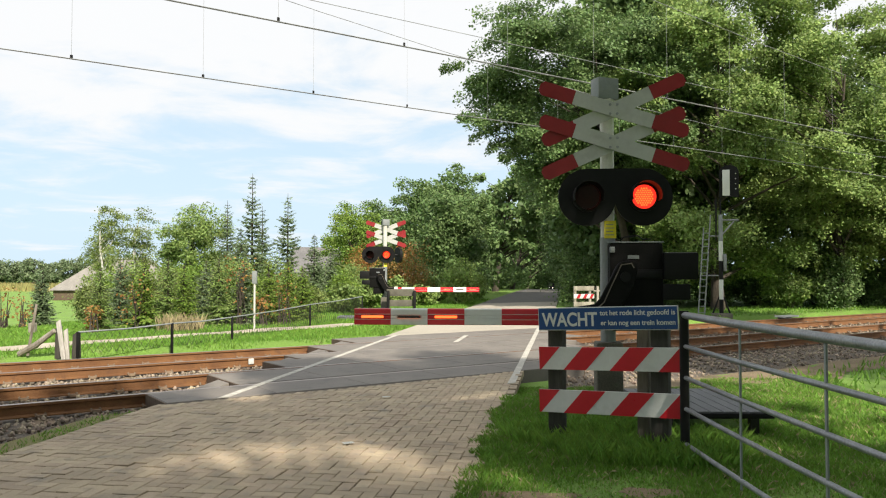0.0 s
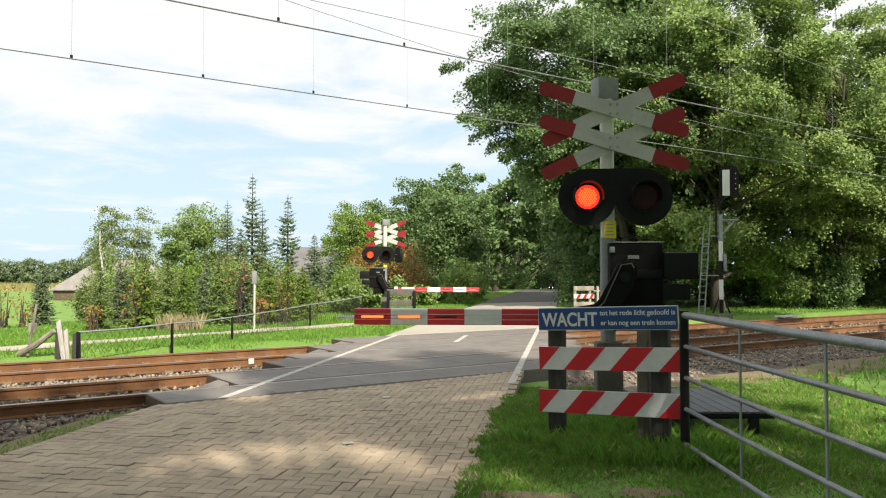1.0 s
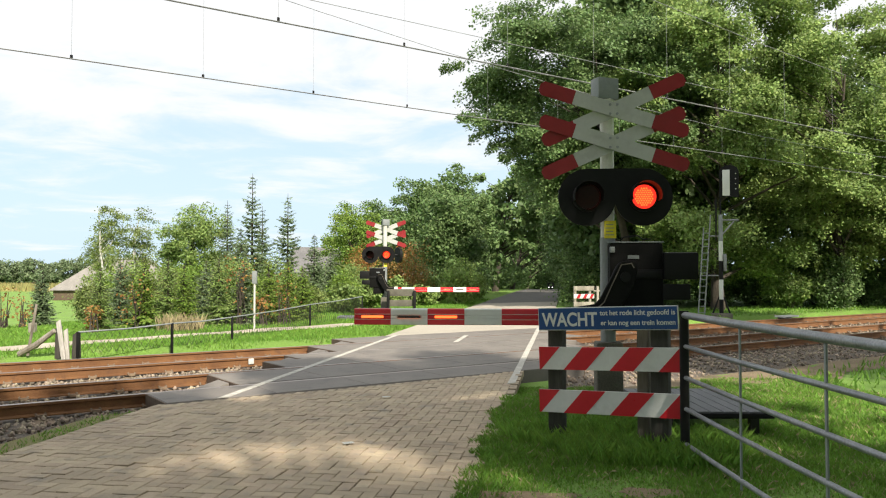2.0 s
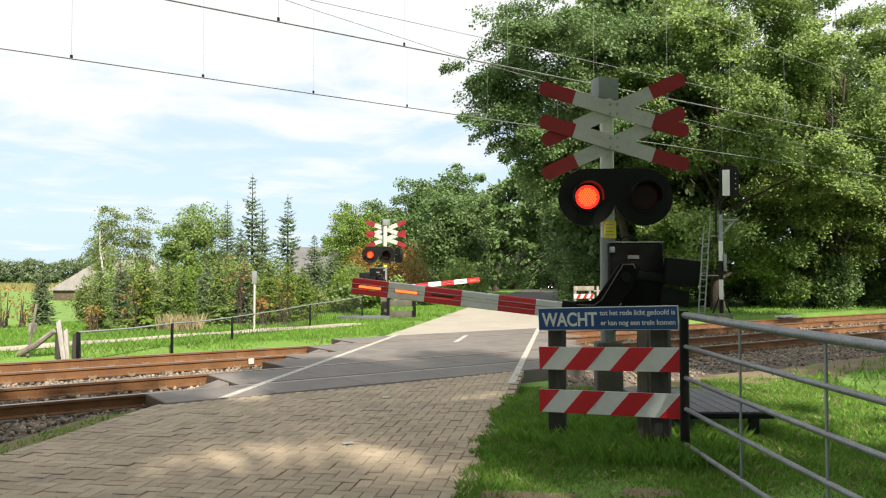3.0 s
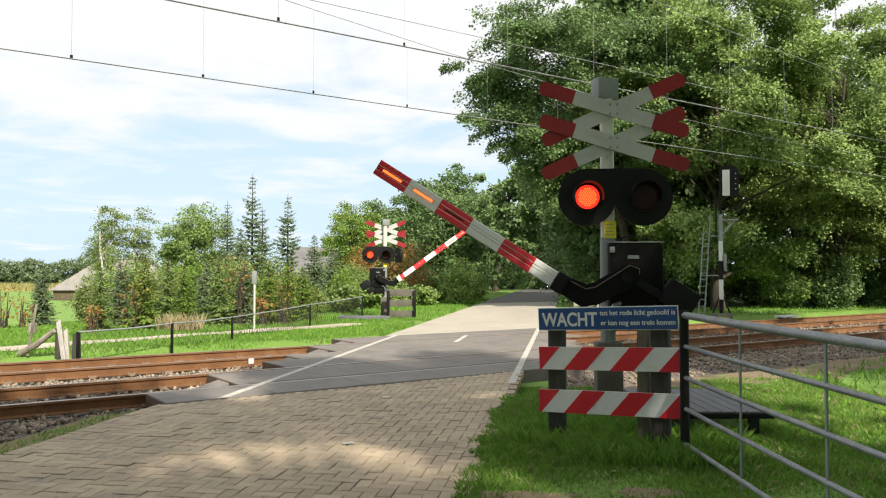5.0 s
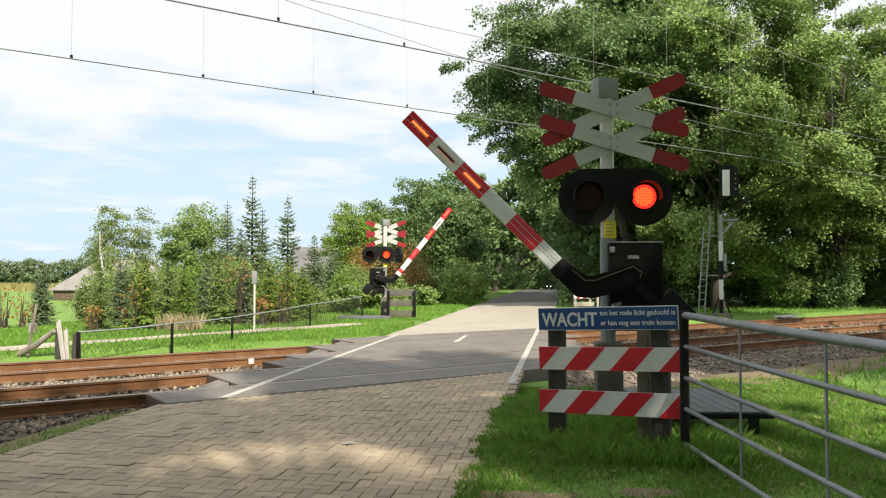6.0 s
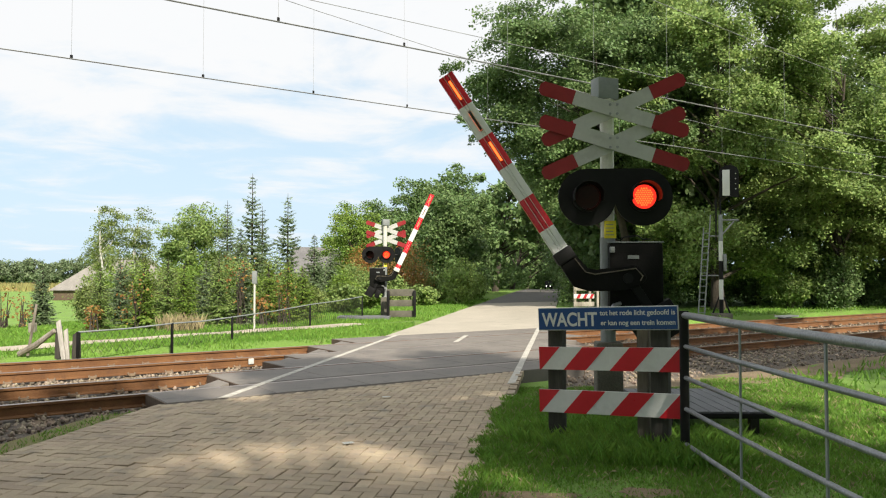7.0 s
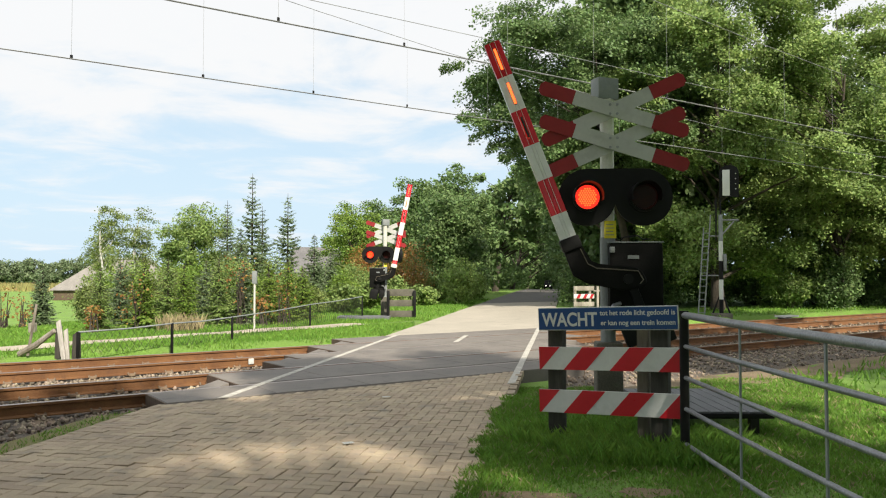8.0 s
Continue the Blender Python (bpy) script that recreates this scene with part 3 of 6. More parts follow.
def crown_points(rng, n, centre, rx, ry, rz, shell=0.6, bottom=-1.0):
    """Clump centres in an uneven ellipsoid, thicker towards its skin."""
    out = []
    ph = rng.uniform(0, 6.28, 6)
    while len(out) < n:
        d = rng.normal(size=3)
        d /= np.linalg.norm(d)
        if d[2] < bottom:
            continue
        az = math.atan2(d[1], d[0])
        rough = 1 + 0.13 * math.sin(3 * az + ph[0] + 2 * d[2]) + 0.10 * math.sin(5 * az + ph[1] - 4 * d[2]) + 0.08 * math.sin(9 * d[2] + ph[2])
        k = rng.uniform(shell, 1.0) ** 0.7 * rough
        out.append((centre[0] + d[0] * rx * k, centre[1] + d[1] * ry * k, centre[2] + d[2] * rz * k))
    return out


def broadleaf(name, label, x, y, height, spread, leaf, seed, clumps=120, per=140, size=0.2, trunk=0.25, low=0.18, shell=0.55,
              clump=0.75, group="", bark=None, depth=None, crown_z=None, zr=None, shift=(0, 0), sprays=False, open_to=(), boughs=0):
    rng = np.random.default_rng(seed)
    z0 = float(ground_z(x, y)) - 0.05
    t = thing(name, label, "tree", pose(x, y, z0), group)
    cz = height * (0.5 + low / 2) if crown_z is None else crown_z
    rz = (height * (1 - low) / 2 if zr is None else zr) - clump * 0.5
    if boughs:
        # sprays gather on boughs, with dark gaps between these
        pts = []
        for c in crown_points(rng, boughs, (shift[0], shift[1], cz), spread - 0.9, spread - 0.9, rz - 0.4, 0.72):
            size_b = rng.uniform(0.5, 1.0)
            for _ in range(clumps // boughs):
                pts.append((c[0] + rng.normal() * 0.80 * size_b, c[1] + rng.normal() * 0.80 * size_b, c[2] + rng.normal() * 0.55 * size_b))
    else:
        pts = crown_points(rng, clumps, (shift[0], shift[1], cz), spread - clump * 0.6, (depth or spread) - clump * 0.6, rz, shell)
    # leave out clumps whose shadow would fall on the light patches set on the road
    pts = [c for c in pts if not any(math.hypot((x + c[0] - SUN_DIR.x / SUN_DIR.z * (z0 + c[2]) - gx) / ga, (y + c[1] - SUN_DIR.y / SUN_DIR.z * (z0 + c[2]) - gy) / gb) < 1 for gx, gy, ga, gb in open_to)]
    if not pts:
        pts = [(shift[0], shift[1], height * 0.9)]
    bm = bmesh.new()
    picks = [pts[i] for i in rng.choice(len(pts), min(len(pts), 34 if bark is None else 7), replace=False)]
    grow_limbs(bm, rng, (0, 0, 0), (rng.normal() * 0.2 + shift[0] * 0.8, rng.normal() * 0.2 + shift[1] * 0.8, height * (0.72 if boughs else 0.86)), trunk, picks)
    part("trunk", bm, bark or M_BARK, t)
    if sprays:
        q = spray_cloud(rng, pts, shift, rng.uniform(0.65, 1.4, len(pts)) * clump, per, size)
    else:
        q = leaf_cloud(rng, pts, rng.uniform(0.7, 1.3, len(pts)) * clump, per, size)
    quads("crown", q, leaf, t)
    return t


def unseen_oak(name, label, x, y, seed, gaps):
    """An unseen broad crown, its clumps set back along the sun from the ground to be shaded, with open places in it."""
    rng = np.random.default_rng(seed)
    z0 = float(ground_z(x, y)) - 0.05
    t = thing(name, label, "tree", pose(x, y, z0), "trees on the near side")
    pts = []
    while len(pts) < 165:
        gx, gy, h = rng.uniform(-4.8, 4.2), rng.uniform(4.6, 9.3), rng.uniform(7.0, 10.5)
        if (gx > 1.6 and gy > 6.6) or (gx > 0.5 and rng.random() < 0.5):
            continue
        if any(math.hypot((gx - a) / c, (gy - b) / d) < 1 for a, b, c, d in gaps):
            continue
        pts.append((gx + SUN_DIR.x / SUN_DIR.z * h - x, gy + SUN_DIR.y / SUN_DIR.z * h - y, h))
    bm = bmesh.new()
    picks = [pts[i] for i in rng.choice(len(pts), 40, replace=False)]
    grow_limbs(bm, rng, (0, 0, 0), (-0.4, 0.6, 9.6), 0.3, picks)
    part("trunk", bm, M_BARK, t)
    quads("crown", leaf_cloud(rng, pts, rng.uniform(0.4, 0.75, len(pts)), 90, 0.2), M_LEAF_OAK, t)
    return t


def spruce(name, label, x, y, height, spread, seed, size=0.16, group="", leaf=None):
    """Whorls of thin boughs, drooping low down and rising near the bare tip, each with twigs along it."""
    rng = np.random.default_rng(seed)
    z0 = float(ground_z(x, y)) - 0.05
    t = thing(name, label, "tree", pose(x, y, z0), group)
    bm = bmesh.new()
    rod(bm, (0, 0, 0), (0, 0, height), 0.02 + 0.012 * height, 0.006, 8)
    twigs = []
    z, step = height * 0.03, height / 31
    while z < height * 0.97:
        f = z / height
        reach = spread * ((1 - f) ** 0.9) * rng.uniform(0.62, 1.12) + 0.05
        turn = rng.uniform(0, 6.283)
        count = 6 if f < 0.8 else 3
        for i in range(count):
            a = turn + 6.283 * i / count + rng.normal() * 0.2
            rr = reach * rng.uniform(0.5, 1.2)
            d = np.array((math.cos(a), math.sin(a), 0))
            rise = (-0.30 + 0.85 * f) * rr
            b0, b2 = np.array((0, 0, z)), d * rr + np.array((0, 0, z + rise + 0.06 * rr))
            b1 = d * rr * 0.55 + np.array((0, 0, z + rise * 0.75 - 0.05 * rr))
            pipe(bm, [tuple(b0), tuple(b1), tuple(b2)], [0.012, 0.008, 0.003], 3)
            n = max(int(rr / 0.022), 5)
            w = rng.uniform(0.08, 1.04, n)[:, None]
            on = (1 - w) ** 2 * b0 + 2 * w * (1 - w) * b1 + w * w * b2
            side = np.array((-d[1], d[0], 0)) * rng.choice((-1, 1), n)[:, None]
            way = side * rng.uniform(0.3, 1.1, n)[:, None] + d * rng.uniform(0.3, 0.9, n)[:, None] + np.array((0, 0, -0.35)) + rng.normal(size=(n, 3)) * 0.22
            way /= np.linalg.norm(way, axis=1, keepdims=True)
            L = size * (0.5 + 1.1 * (1 - w)) * rng.uniform(0.7, 1.3, n)[:, None] * (0.55 + 0.45 * min(rr / 0.6, 1.2))
            nrm = np.cross(way, rng.normal(size=(n, 3)))
            nrm /= np.linalg.norm(nrm, axis=1, keepdims=True)
            wd = nrm * L * 0.17
            twigs.append(np.stack([on, on + way * L * 0.5 + wd, on + way * L, on + way * L * 0.5 - wd], 1))
        z += step * rng.uniform(0.7, 1.2)
    part("trunk", bm, M_BARK, t)
    quads("crown", np.concatenate(twigs), leaf or M_LEAF_SPRUCE, t)
    return t


def bush(name, label, x, y, w, h, leaf, seed, clumps=26, per=90, size=0.12, depth=None, category="bush"):
    rng = np.random.default_rng(seed)
    z0 = float(ground_z(x, y)) - 0.04
    t = thing(name, label, category, pose(x, y, z0))
    pts = crown_points(rng, clumps, (0, 0, h * 0.52), w * 0.8, (depth or w) * 0.8, h * 0.45, 0.3)
    bm = bmesh.new()
    for i in rng.choice(len(pts), 9, replace=False):
        a = Vector((rng.normal() * 0.08, rng.normal() * 0.08, 0))
        tt = Vector(pts[i])
        pipe(bm, [a, a.lerp(tt, 0.5) + Vector((0, 0, 0.1)), tt], [0.025, 0.016, 0.006], 5)
    part("stem", bm, M_BARK, t)
    quads("foliage", leaf_cloud(rng, pts, rng.uniform(0.7, 1.3, len(pts)) * max(w, h) * 0.26, per, size), leaf, t)
    return t


def spot(px, Y):
    """x of the camera's sight line through pixel column px, Y metres ahead; places things to fit the view."""
    return (px - 784) / 1380 * Y


def make_trees():
    # tall edge of the wood across the line, beside the road; the tree at y 37.6 is added behind to shade the lane
    tall = ((8.6, 34.5, 14.2, 5.3, 101, M_LEAF_DARK, 9.4, 5.0), (11.8, 33.5, 15.2, 5.0, 107, M_LEAF_OAK, 8.4, 6.9), (17.5, 34.5, 14.6, 4.6, 102, M_LEAF_OAK, 7.8, 6.8),
            (22.8, 36.0, 15.2, 5.0, 103, M_LEAF_OAK, 8.2, 7.0), (9.6, 40.0, 13.2, 4.4, 104, M_LEAF_DARK, 6.8, 6.5), (9.8, 37.6, 18.0, 3.8, 109, M_LEAF_DARK, 11.0, 6.6),
            (14.5, 43, 14.6, 5.5, 105, M_LEAF_DARK, 7.2, 7.4), (28.5, 40.0, 15.0, 5.5, 106, M_LEAF_OAK, 7.2, 7.6), (21.0, 44.0, 15.0, 5.5, 108, M_LEAF_DARK, 7.4, 7.5))
    for x, y, h, sp, sd, mt, cz, zr in tall:
        broadleaf("oak_tree", "tall dense oak at the wood's edge, dark inside", x, y, h, sp, mt, sd, 364 if y < 37 else 220, 430 if y < 37 else 100, 0.125 if y < 37 else 0.34, 0.24, 0.06, 0.50, 0.78 if y < 37 else 0.95, "trees at the wood's edge", crown_z=cz, zr=zr, shift=(-2.4, 0) if sd == 101 else (0, 0), sprays=y < 37, boughs=(44 if sp < 4.8 else 52) if y < 37 else 0)
    wood = [(11.6, 51, 17.5, 4.6, 111), (1.2, 64, 10.4, 3.6, 114), (-0.9, 60, 9.3, 3.6, 116), (19, 54, 15, 6, 118), (-5.2, 68, 8.4, 3.4, 119), (0.4, 52, 7.4, 2.5, 120)]
    # both sides of the lane, crowns meeting over it; right row made taller to shade the left
    for i in range(10):
        d = 66 + 13 * i
        for k, q in ((0, -9.2 - 0.35 * i), (1, 5.2 + 0.35 * i)):
            wood.append((Q.x * q + R.x * (d + 5 * k), Q.y * q + R.y * (d + 5 * k), (9.4 if k == 0 else 17.5) + (i * 7 + k * 3) % 3 * 0.7 + 0.35 * i, (4.6 if k == 0 else 5.4) + 0.35 * i, 150 + 2 * i + k))
    wood.append((9.6, 46.5, 16.5, 5.2, 149))
    for i in range(7):
        wood.append((8 + 6.5 * i, 172 + 4 * (i % 2), 21, 7.0, 190 + i))
    for x, y, h, sp, sd in wood:
        broadleaf("lane_tree", "dark leafy tree standing beside the lane in the wood", x, y, h, sp, M_LEAF_DARK, sd, 150 if sd < 150 else 85, 180 if sd < 150 else 60, 0.20 if sd < 150 else 0.46, 0.25, 0.16 if 150 <= sd < 172 and sd % 2 else 0.0, 0.4, 0.85, "trees along the lane")
    # crowns closing over the lane farther on, and trees across its end to close the camera's view
    for d, q, lean, h, sp, low, sd in ((72, -6.4, 2.2, 13.0, 4.6, 0.24, 301), (84, 5.6, -3.0, 14.5, 5.2, 0.20, 302), (98, -6.6, 3.6, 14.5, 5.4, 0.17, 303), (116, 5.8, -3.4, 15.5, 6.0, 0.15, 304),
                                       (136, -6.6, 3.8, 15.5, 6.4, 0.13, 305), (150, 6.4, -3.4, 16.0, 6.4, 0.10, 309), (168, -9.0, 0.0, 16.0, 6.0, 0.0, 306), (172, -2.0, 0.0, 15.0, 6.0, 0.0, 307), (167, 6.5, 0.0, 16.0, 6.0, 0.0, 308)):
        broadleaf("lane_tree", "dark leafy tree with its crown closing over the lane", Q.x * q + R.x * d, Q.y * q + R.y * d, h, sp, M_LEAF_DARK, sd, 90, 65, 0.46, 0.25, low, 0.4, 0.85,
                  "trees along the lane", shift=(Q.x * lean, Q.y * lean))
    # light patches set on the road, kept clear by the unseen crowns: centre and half-widths on the road
    gaps = ((-1.5, 6.35, 1.6, 1.2), (-0.7, 6.35, 0.75, 0.7), (0.3, 10.0, 1.15, 0.8), (0.7, 5.45, 0.8, 0.6))
    unseen_oak("unseen_shade_tree", "unseen oak with its crown shaped to shade the brick road", 3.4, -4.6, 160, gaps)
    # unseen trees added behind and beside the viewer to shade the near side of the crossing
    shade = ((-0.6, -5.2, 11.5, 2.6, 131), (-5.9, -3.8, 11, 3.0, 133), (13.6, 9.0, 12, 3.4, 135), (5.4, 1.3, 13, 2.1, 140), (2.7, 1.8, 12.0, 1.6, 144),
             (15.8, 17.2, 17.2, 3.6, 136), (-8.6, -2.0, 10.5, 2.6, 139), (2.9, -3.6, 11.0, 0.8, 145), (10.2, 6.3, 12.0, 2.6, 146), (-5.6, -0.9, 11.0, 1.9, 142), (0.7, -1.7, 11.0, 1.9, 143))
    for x, y, h, sp, sd in shade:
        broadleaf("unseen_shade_tree", "unseen leafy tree added to cast dappled shade", x, y, h, sp, M_LEAF_OAK, sd, 22 if sd == 145 else 60 if sd == 144 else 160 if sd in (135, 136) else 100, 75, 0.30, 0.2, 0.52 if sd == 136 else 0.40, 0.3, 0.85, "trees on the near side",
                  shift={133: (2.9, 0.3), 142: (2.4, 0.3), 143: (-0.7, 0.4), 139: (2.0, 0)}.get(sd, (0, 0)), open_to=gaps)
    # unseen crowns added around the viewer to hold back light from the sky
    back = ((-14, -8, 15, 5.0, 181), (-9.5, -13, 17, 5.2, 182), (8, -13, 17, 5.2, 184), (14, -7, 15, 4.8, 185), (17.5, 2.0, 12, 4.2, 186), (-17, -1, 13, 4.6, 187), (-15.5, 4.5, 11, 3.6, 188))
    for x, y, h, sp, sd in back:
        broadleaf("unseen_shade_tree", "unseen dense tree added to cut down sky light", x, y, h, sp, M_LEAF_DARK, sd, 110, 45, 0.70, 0.25, 0.0, 0.4, 1.1, "trees on the near side", open_to=gaps)


make_trees()


# ---- level crossing installations ----
def ring(bm, c, r_out, r_in, y0, y1, seg=28, arc=(0, 2 * math.pi)):
    """A tube round the y axis."""
    full = abs(arc[1] - arc[0]) > 6.28
    n = seg + (0 if full else 1)
    v = []
    for k in range(n):
        a = arc[0] + (arc[1] - arc[0]) * k / seg
        ca, sa = math.cos(a), math.sin(a)
        v.append([bm.verts.new((c[0] + r * ca, y, c[2] + r * sa)) for r, y in ((r_out, y0), (r_out, y1), (r_in, y1), (r_in, y0))])
    for k in range(seg):
        a, b = v[k], v[(k + 1) % n]
        for i in range(4):
            bm.faces.new((a[i], a[(i + 1) % 4], b[(i + 1) % 4], b[i]))
    if not full:
        bm.faces.new(v[0])
        bm.faces.new(v[-1][::-1])
    return bm


def disc(bm, c, r, y0, y1, seg=32):
    rod(bm, (c[0], y0, c[2]), (c[0], y1, c[2]), r, r, seg)
    return bm


def plank(bm, c, length, width, thick, ang, lo, hi, cut=0.038):
    """A flat board in the xz plane, turned by ang degrees, from lo to hi along its length."""
    m = Matrix.Translation(c) @ Matrix.Rotation(-radians(ang), 4, "Y")
    w = width / 2
    o = [(lo, -w), (hi, -w), (hi, w), (lo, w)]
    if hi >= length / 2 - 1e-6:
        o = [(lo, -w), (hi - cut, -w), (hi, -w + cut), (hi, w - cut), (hi - cut, w), (lo, w)]
    if lo <= -length / 2 + 1e-6:
        o = [(lo + cut, -w), (hi, -w), (hi, w), (lo + cut, w), (lo, w - cut), (lo, -w + cut)]
    return prism(bm, o, thick, m)


def barrier_unit(m, mirror, L, stripe, count, label, cross_x, lamps_x, led_label, lamp_front=-0.14, behind=False, half=0.79, slants=(24, -18)):
    """Pole with two crosses, two red lamps, drive cabinet and a striped boom on a cranked arm; mirror: boom to the other side."""
    k = -1 if mirror else 1
    u = thing("level_crossing_barrier", label, "barrier", m, "crossing barriers")
    bm = bmesh.new()
    rod(bm, (0, 0, 0.8), (0, 0, 1.9), 0.078, 0.078, 20)
    part("pole_foot", bm, M_GREYPAINT, u, "grey painted foot of the pole")
    bm = bmesh.new()
    rod(bm, (0, 0, 1.9), (0, 0, 3.42), 0.071, 0.071, 20)
    part("pole", bm, M_POLE, u, "cream painted steel pole")
    bm = bmesh.new()
    box(bm, (0, 0, 0.40), (0.27, 0.27, 0.86), bevel=0.03)
    part("plinth", bm, M_CONCRETE, u, "mossy concrete plinth")
    bm = bmesh.new()
    box(bm, (-0.02 * k, 0, 3.44), (0.24, 0.16, 0.22), Matrix.Rotation(radians(24), 3, "Z"), bevel=0.012)
    part("bell_box", bm, M_GREYPAINT, u, "grey bell box on the pole")
    # crosses
    for zc in (3.21, 2.865):
        for n_, ang in enumerate(slants):
            y = (0.085 if behind else -0.085) - 0.02 * n_
            arm = bmesh.new()
            plank(arm, (cross_x, y, zc), 2 * half, 0.146, 0.008, ang, -0.42, 0.42)
            a_ob = part("cross_arm", arm, M_CROSS_WHITE, u, smooth=False)
            for lo, hi in ((-half, -0.422), (0.422, half)):
                e = bmesh.new()
                plank(e, (cross_x, y, zc), 2 * half, 0.146, 0.0085, ang, lo, hi)
                part("arm_end", e, M_CROSS_RED, a_ob, "red reflective end", smooth=False)
        for dx, dz in ((-0.036, 0.05), (0.036, 0.05), (-0.036, -0.045), (0.036, -0.045)):
            b = bmesh.new()
            rod(b, (cross_x + dx, -0.12 + 0.17 * behind, zc + dz), (cross_x + dx, -0.08 + 0.17 * behind, zc + dz), 0.014, 0.012, 8)
            part("bolt", b, M_GALV, u)
    # lamp board: two discs joined by a web
    zl, r = 2.305, 0.292
    bm = bmesh.new()
    o = []
    cx = (lamps_x - 0.283, lamps_x + 0.283)
    for i in range(25):
        a = math.pi * (0.5 + i / 24 * 1.42)
        o.append((cx[0] + r * math.cos(a), zl + r * math.sin(a)))
    for i in range(25):
        a = math.pi * (-0.92 + i / 24 * 1.42)
        o.append((cx[1] + r * math.cos(a), zl + r * math.sin(a)))
    prism(bm, o, 0.02, Matrix.Translation((0, lamp_front, 0)))
    board = part("lamp_board", bm, M_BLACK, u, "black backing board of the lamps", smooth=False)
    lenses = []
    for c in cx:
        bm = bmesh.new()
        disc(bm, (c, 0, zl), 0.17, lamp_front + 0.012, lamp_front + 0.15, 28)
        part("lamp_case", bm, M_BLACK, board)
        bm = bmesh.new()
        ring(bm, (c, 0, zl), 0.152, 0.135, lamp_front - 0.05, lamp_front + 0.002)
        ring(bm, (c, 0, zl), 0.152, 0.142, lamp_front - 0.24, lamp_front - 0.05, 24, (-0.3, math.pi + 0.3))
        part("visor", bm, M_BLACK, board, "black lamp visor")
        # the lens: one face lit, the other dark, turning on an upright spindle
        bm = bmesh.new()
        disc(bm, (0, 0, 0), 0.122, -0.012, 0.012, 32)
        for f in bm.faces:
            f.material_index = 0 if f.calc_center_median().y < -0.005 else 1
        for i in range(-5, 6):
            for j in range(-5, 6):
                x, z = (i + 0.5 * (j % 2)) * 0.024, j * 0.021
                if x * x + z * z < 0.094 ** 2:
                    r_ = bmesh.ops.create_cone(bm, cap_ends=True, segments=6, radius1=0.010, radius2=0.0075, depth=0.006,
                                          matrix=Matrix.Translation((x, -0.0145, z)) @ Matrix.Rotation(math.pi / 2, 4, "X"))
                    for f in {f for v in r_["verts"] for f in v.link_faces}:
                        f.material_index = 2
        lens = part("lamp_lens", bm, [M_LED, M_LED_DARK, M_LED_HOT], u, led_label, smooth=False)
        lens.location = (c, lamp_front - 0.026, zl)
        lenses.append(lens)
    if behind:
        bm = bmesh.new()
        rod(bm, (0.42, 0.18, zl), (0.50, 0.22, zl), 0.28, 0.28, 28)
        side = part("side_lamp", bm, M_BLACK, u, "black round lamp turned to the side road")
        bm = bmesh.new()
        rod(bm, (0.0, 0.06, zl), (0.44, 0.19, zl), 0.03, 0.03, 8)
        part("side_bracket", bm, M_BLACK, side)
    bm = bmesh.new()
    rod(bm, (0, 0, zl + 0.12), (0, lamp_front, zl + 0.12), 0.03, 0.03, 10)
    part("bracket", bm, M_BLACK, u)
    bm = bmesh.new()
    prism(bm, [(-0.055, 1.89), (0.065, 1.89), (0.065, 2.07), (-0.055, 2.07)], 0.004, Matrix.Translation((0.012, -0.076, 0)))
    st = part("sticker", bm, M_YELLOW, u, "yellow notice sticker with dark lines", smooth=False)
    for i in range(4):
        b = bmesh.new()
        box(b, (0.012, -0.079, 1.925 + 0.035 * i), (0.085 - 0.012 * (i % 2), 0.002, 0.009))
        part("text_bar", b, M_GREYPAINT, st, smooth=False)
    # cabinet
    bm = bmesh.new()
    box(bm, (k * 0.26, 0.02, 1.50), (0.54, 0.40, 0.68), bevel=0.03)
    cab = part("drive_cabinet", bm, M_CABINET, u, "black cast iron drive cabinet")
    b = bmesh.new()
    box(b, (k * 0.26, 0.02, 1.845), (0.55, 0.41, 0.014), bevel=0.005)
    part("lid", b, M_GREYPAINT, cab, "grey rimmed lid")
    b = bmesh.new()
    box(b, (k * 0.23, -0.186, 1.695), (0.11, 0.006, 0.035))
    part("name_plate", b, M_GREYPAINT, cab, "small pale plate with no readable words", smooth=False)
    b = bmesh.new()
    box(b, (k * 0.02, -0.19, 1.77), (0.05, 0.03, 0.06), bevel=0.008)
    part("latch", b, M_GALV, cab)
    b = bmesh.new()
    pipe(b, [(k * 0.12, 0, 1.86), (k * 0.16, -0.02, 1.90), (k * 0.22, 0, 1.91), (k * 0.30, -0.03, 1.92), (k * 0.36, 0, 1.88), (k * 0.44, 0, 1.885)], 0.008, 6)
    part("lifting_chain", b, M_BLACK, cab)
    b = bmesh.new()
    box(b, (k * 0.20, 0, 1.06), (0.40, 0.30, 0.22), bevel=0.02)
    part("drive_base", b, M_CABINET, u)
    b = bmesh.new()
    pipe(b, [(k * 0.0, -0.15, 0.95), (k * -0.03, -0.19, 1.10), (k * 0.03, -0.2, 1.21), (k * 0.1, -0.17, 1.23)], 0.022, 8)
    part("cable_hose", b, M_GALV, u, "curved grey cable hose")
    # boom on its cranked arm, closed pose at the pivot
    e, y0 = 0.371, -0.27
    b = bmesh.new()
    prism(b, [(k * x, z) for x, z in ((0.125, 0.12), (0.11, 0.18), (0.07, 0.20), (-0.03, 0.185), (-0.08, 0.15), (-0.235, -0.19), (-0.29, -0.25), (-0.52, -0.275), (-0.54, -0.46),
                                      (-0.22, -0.46), (-0.10, -0.36), (0.09, -0.06))], 0.07)
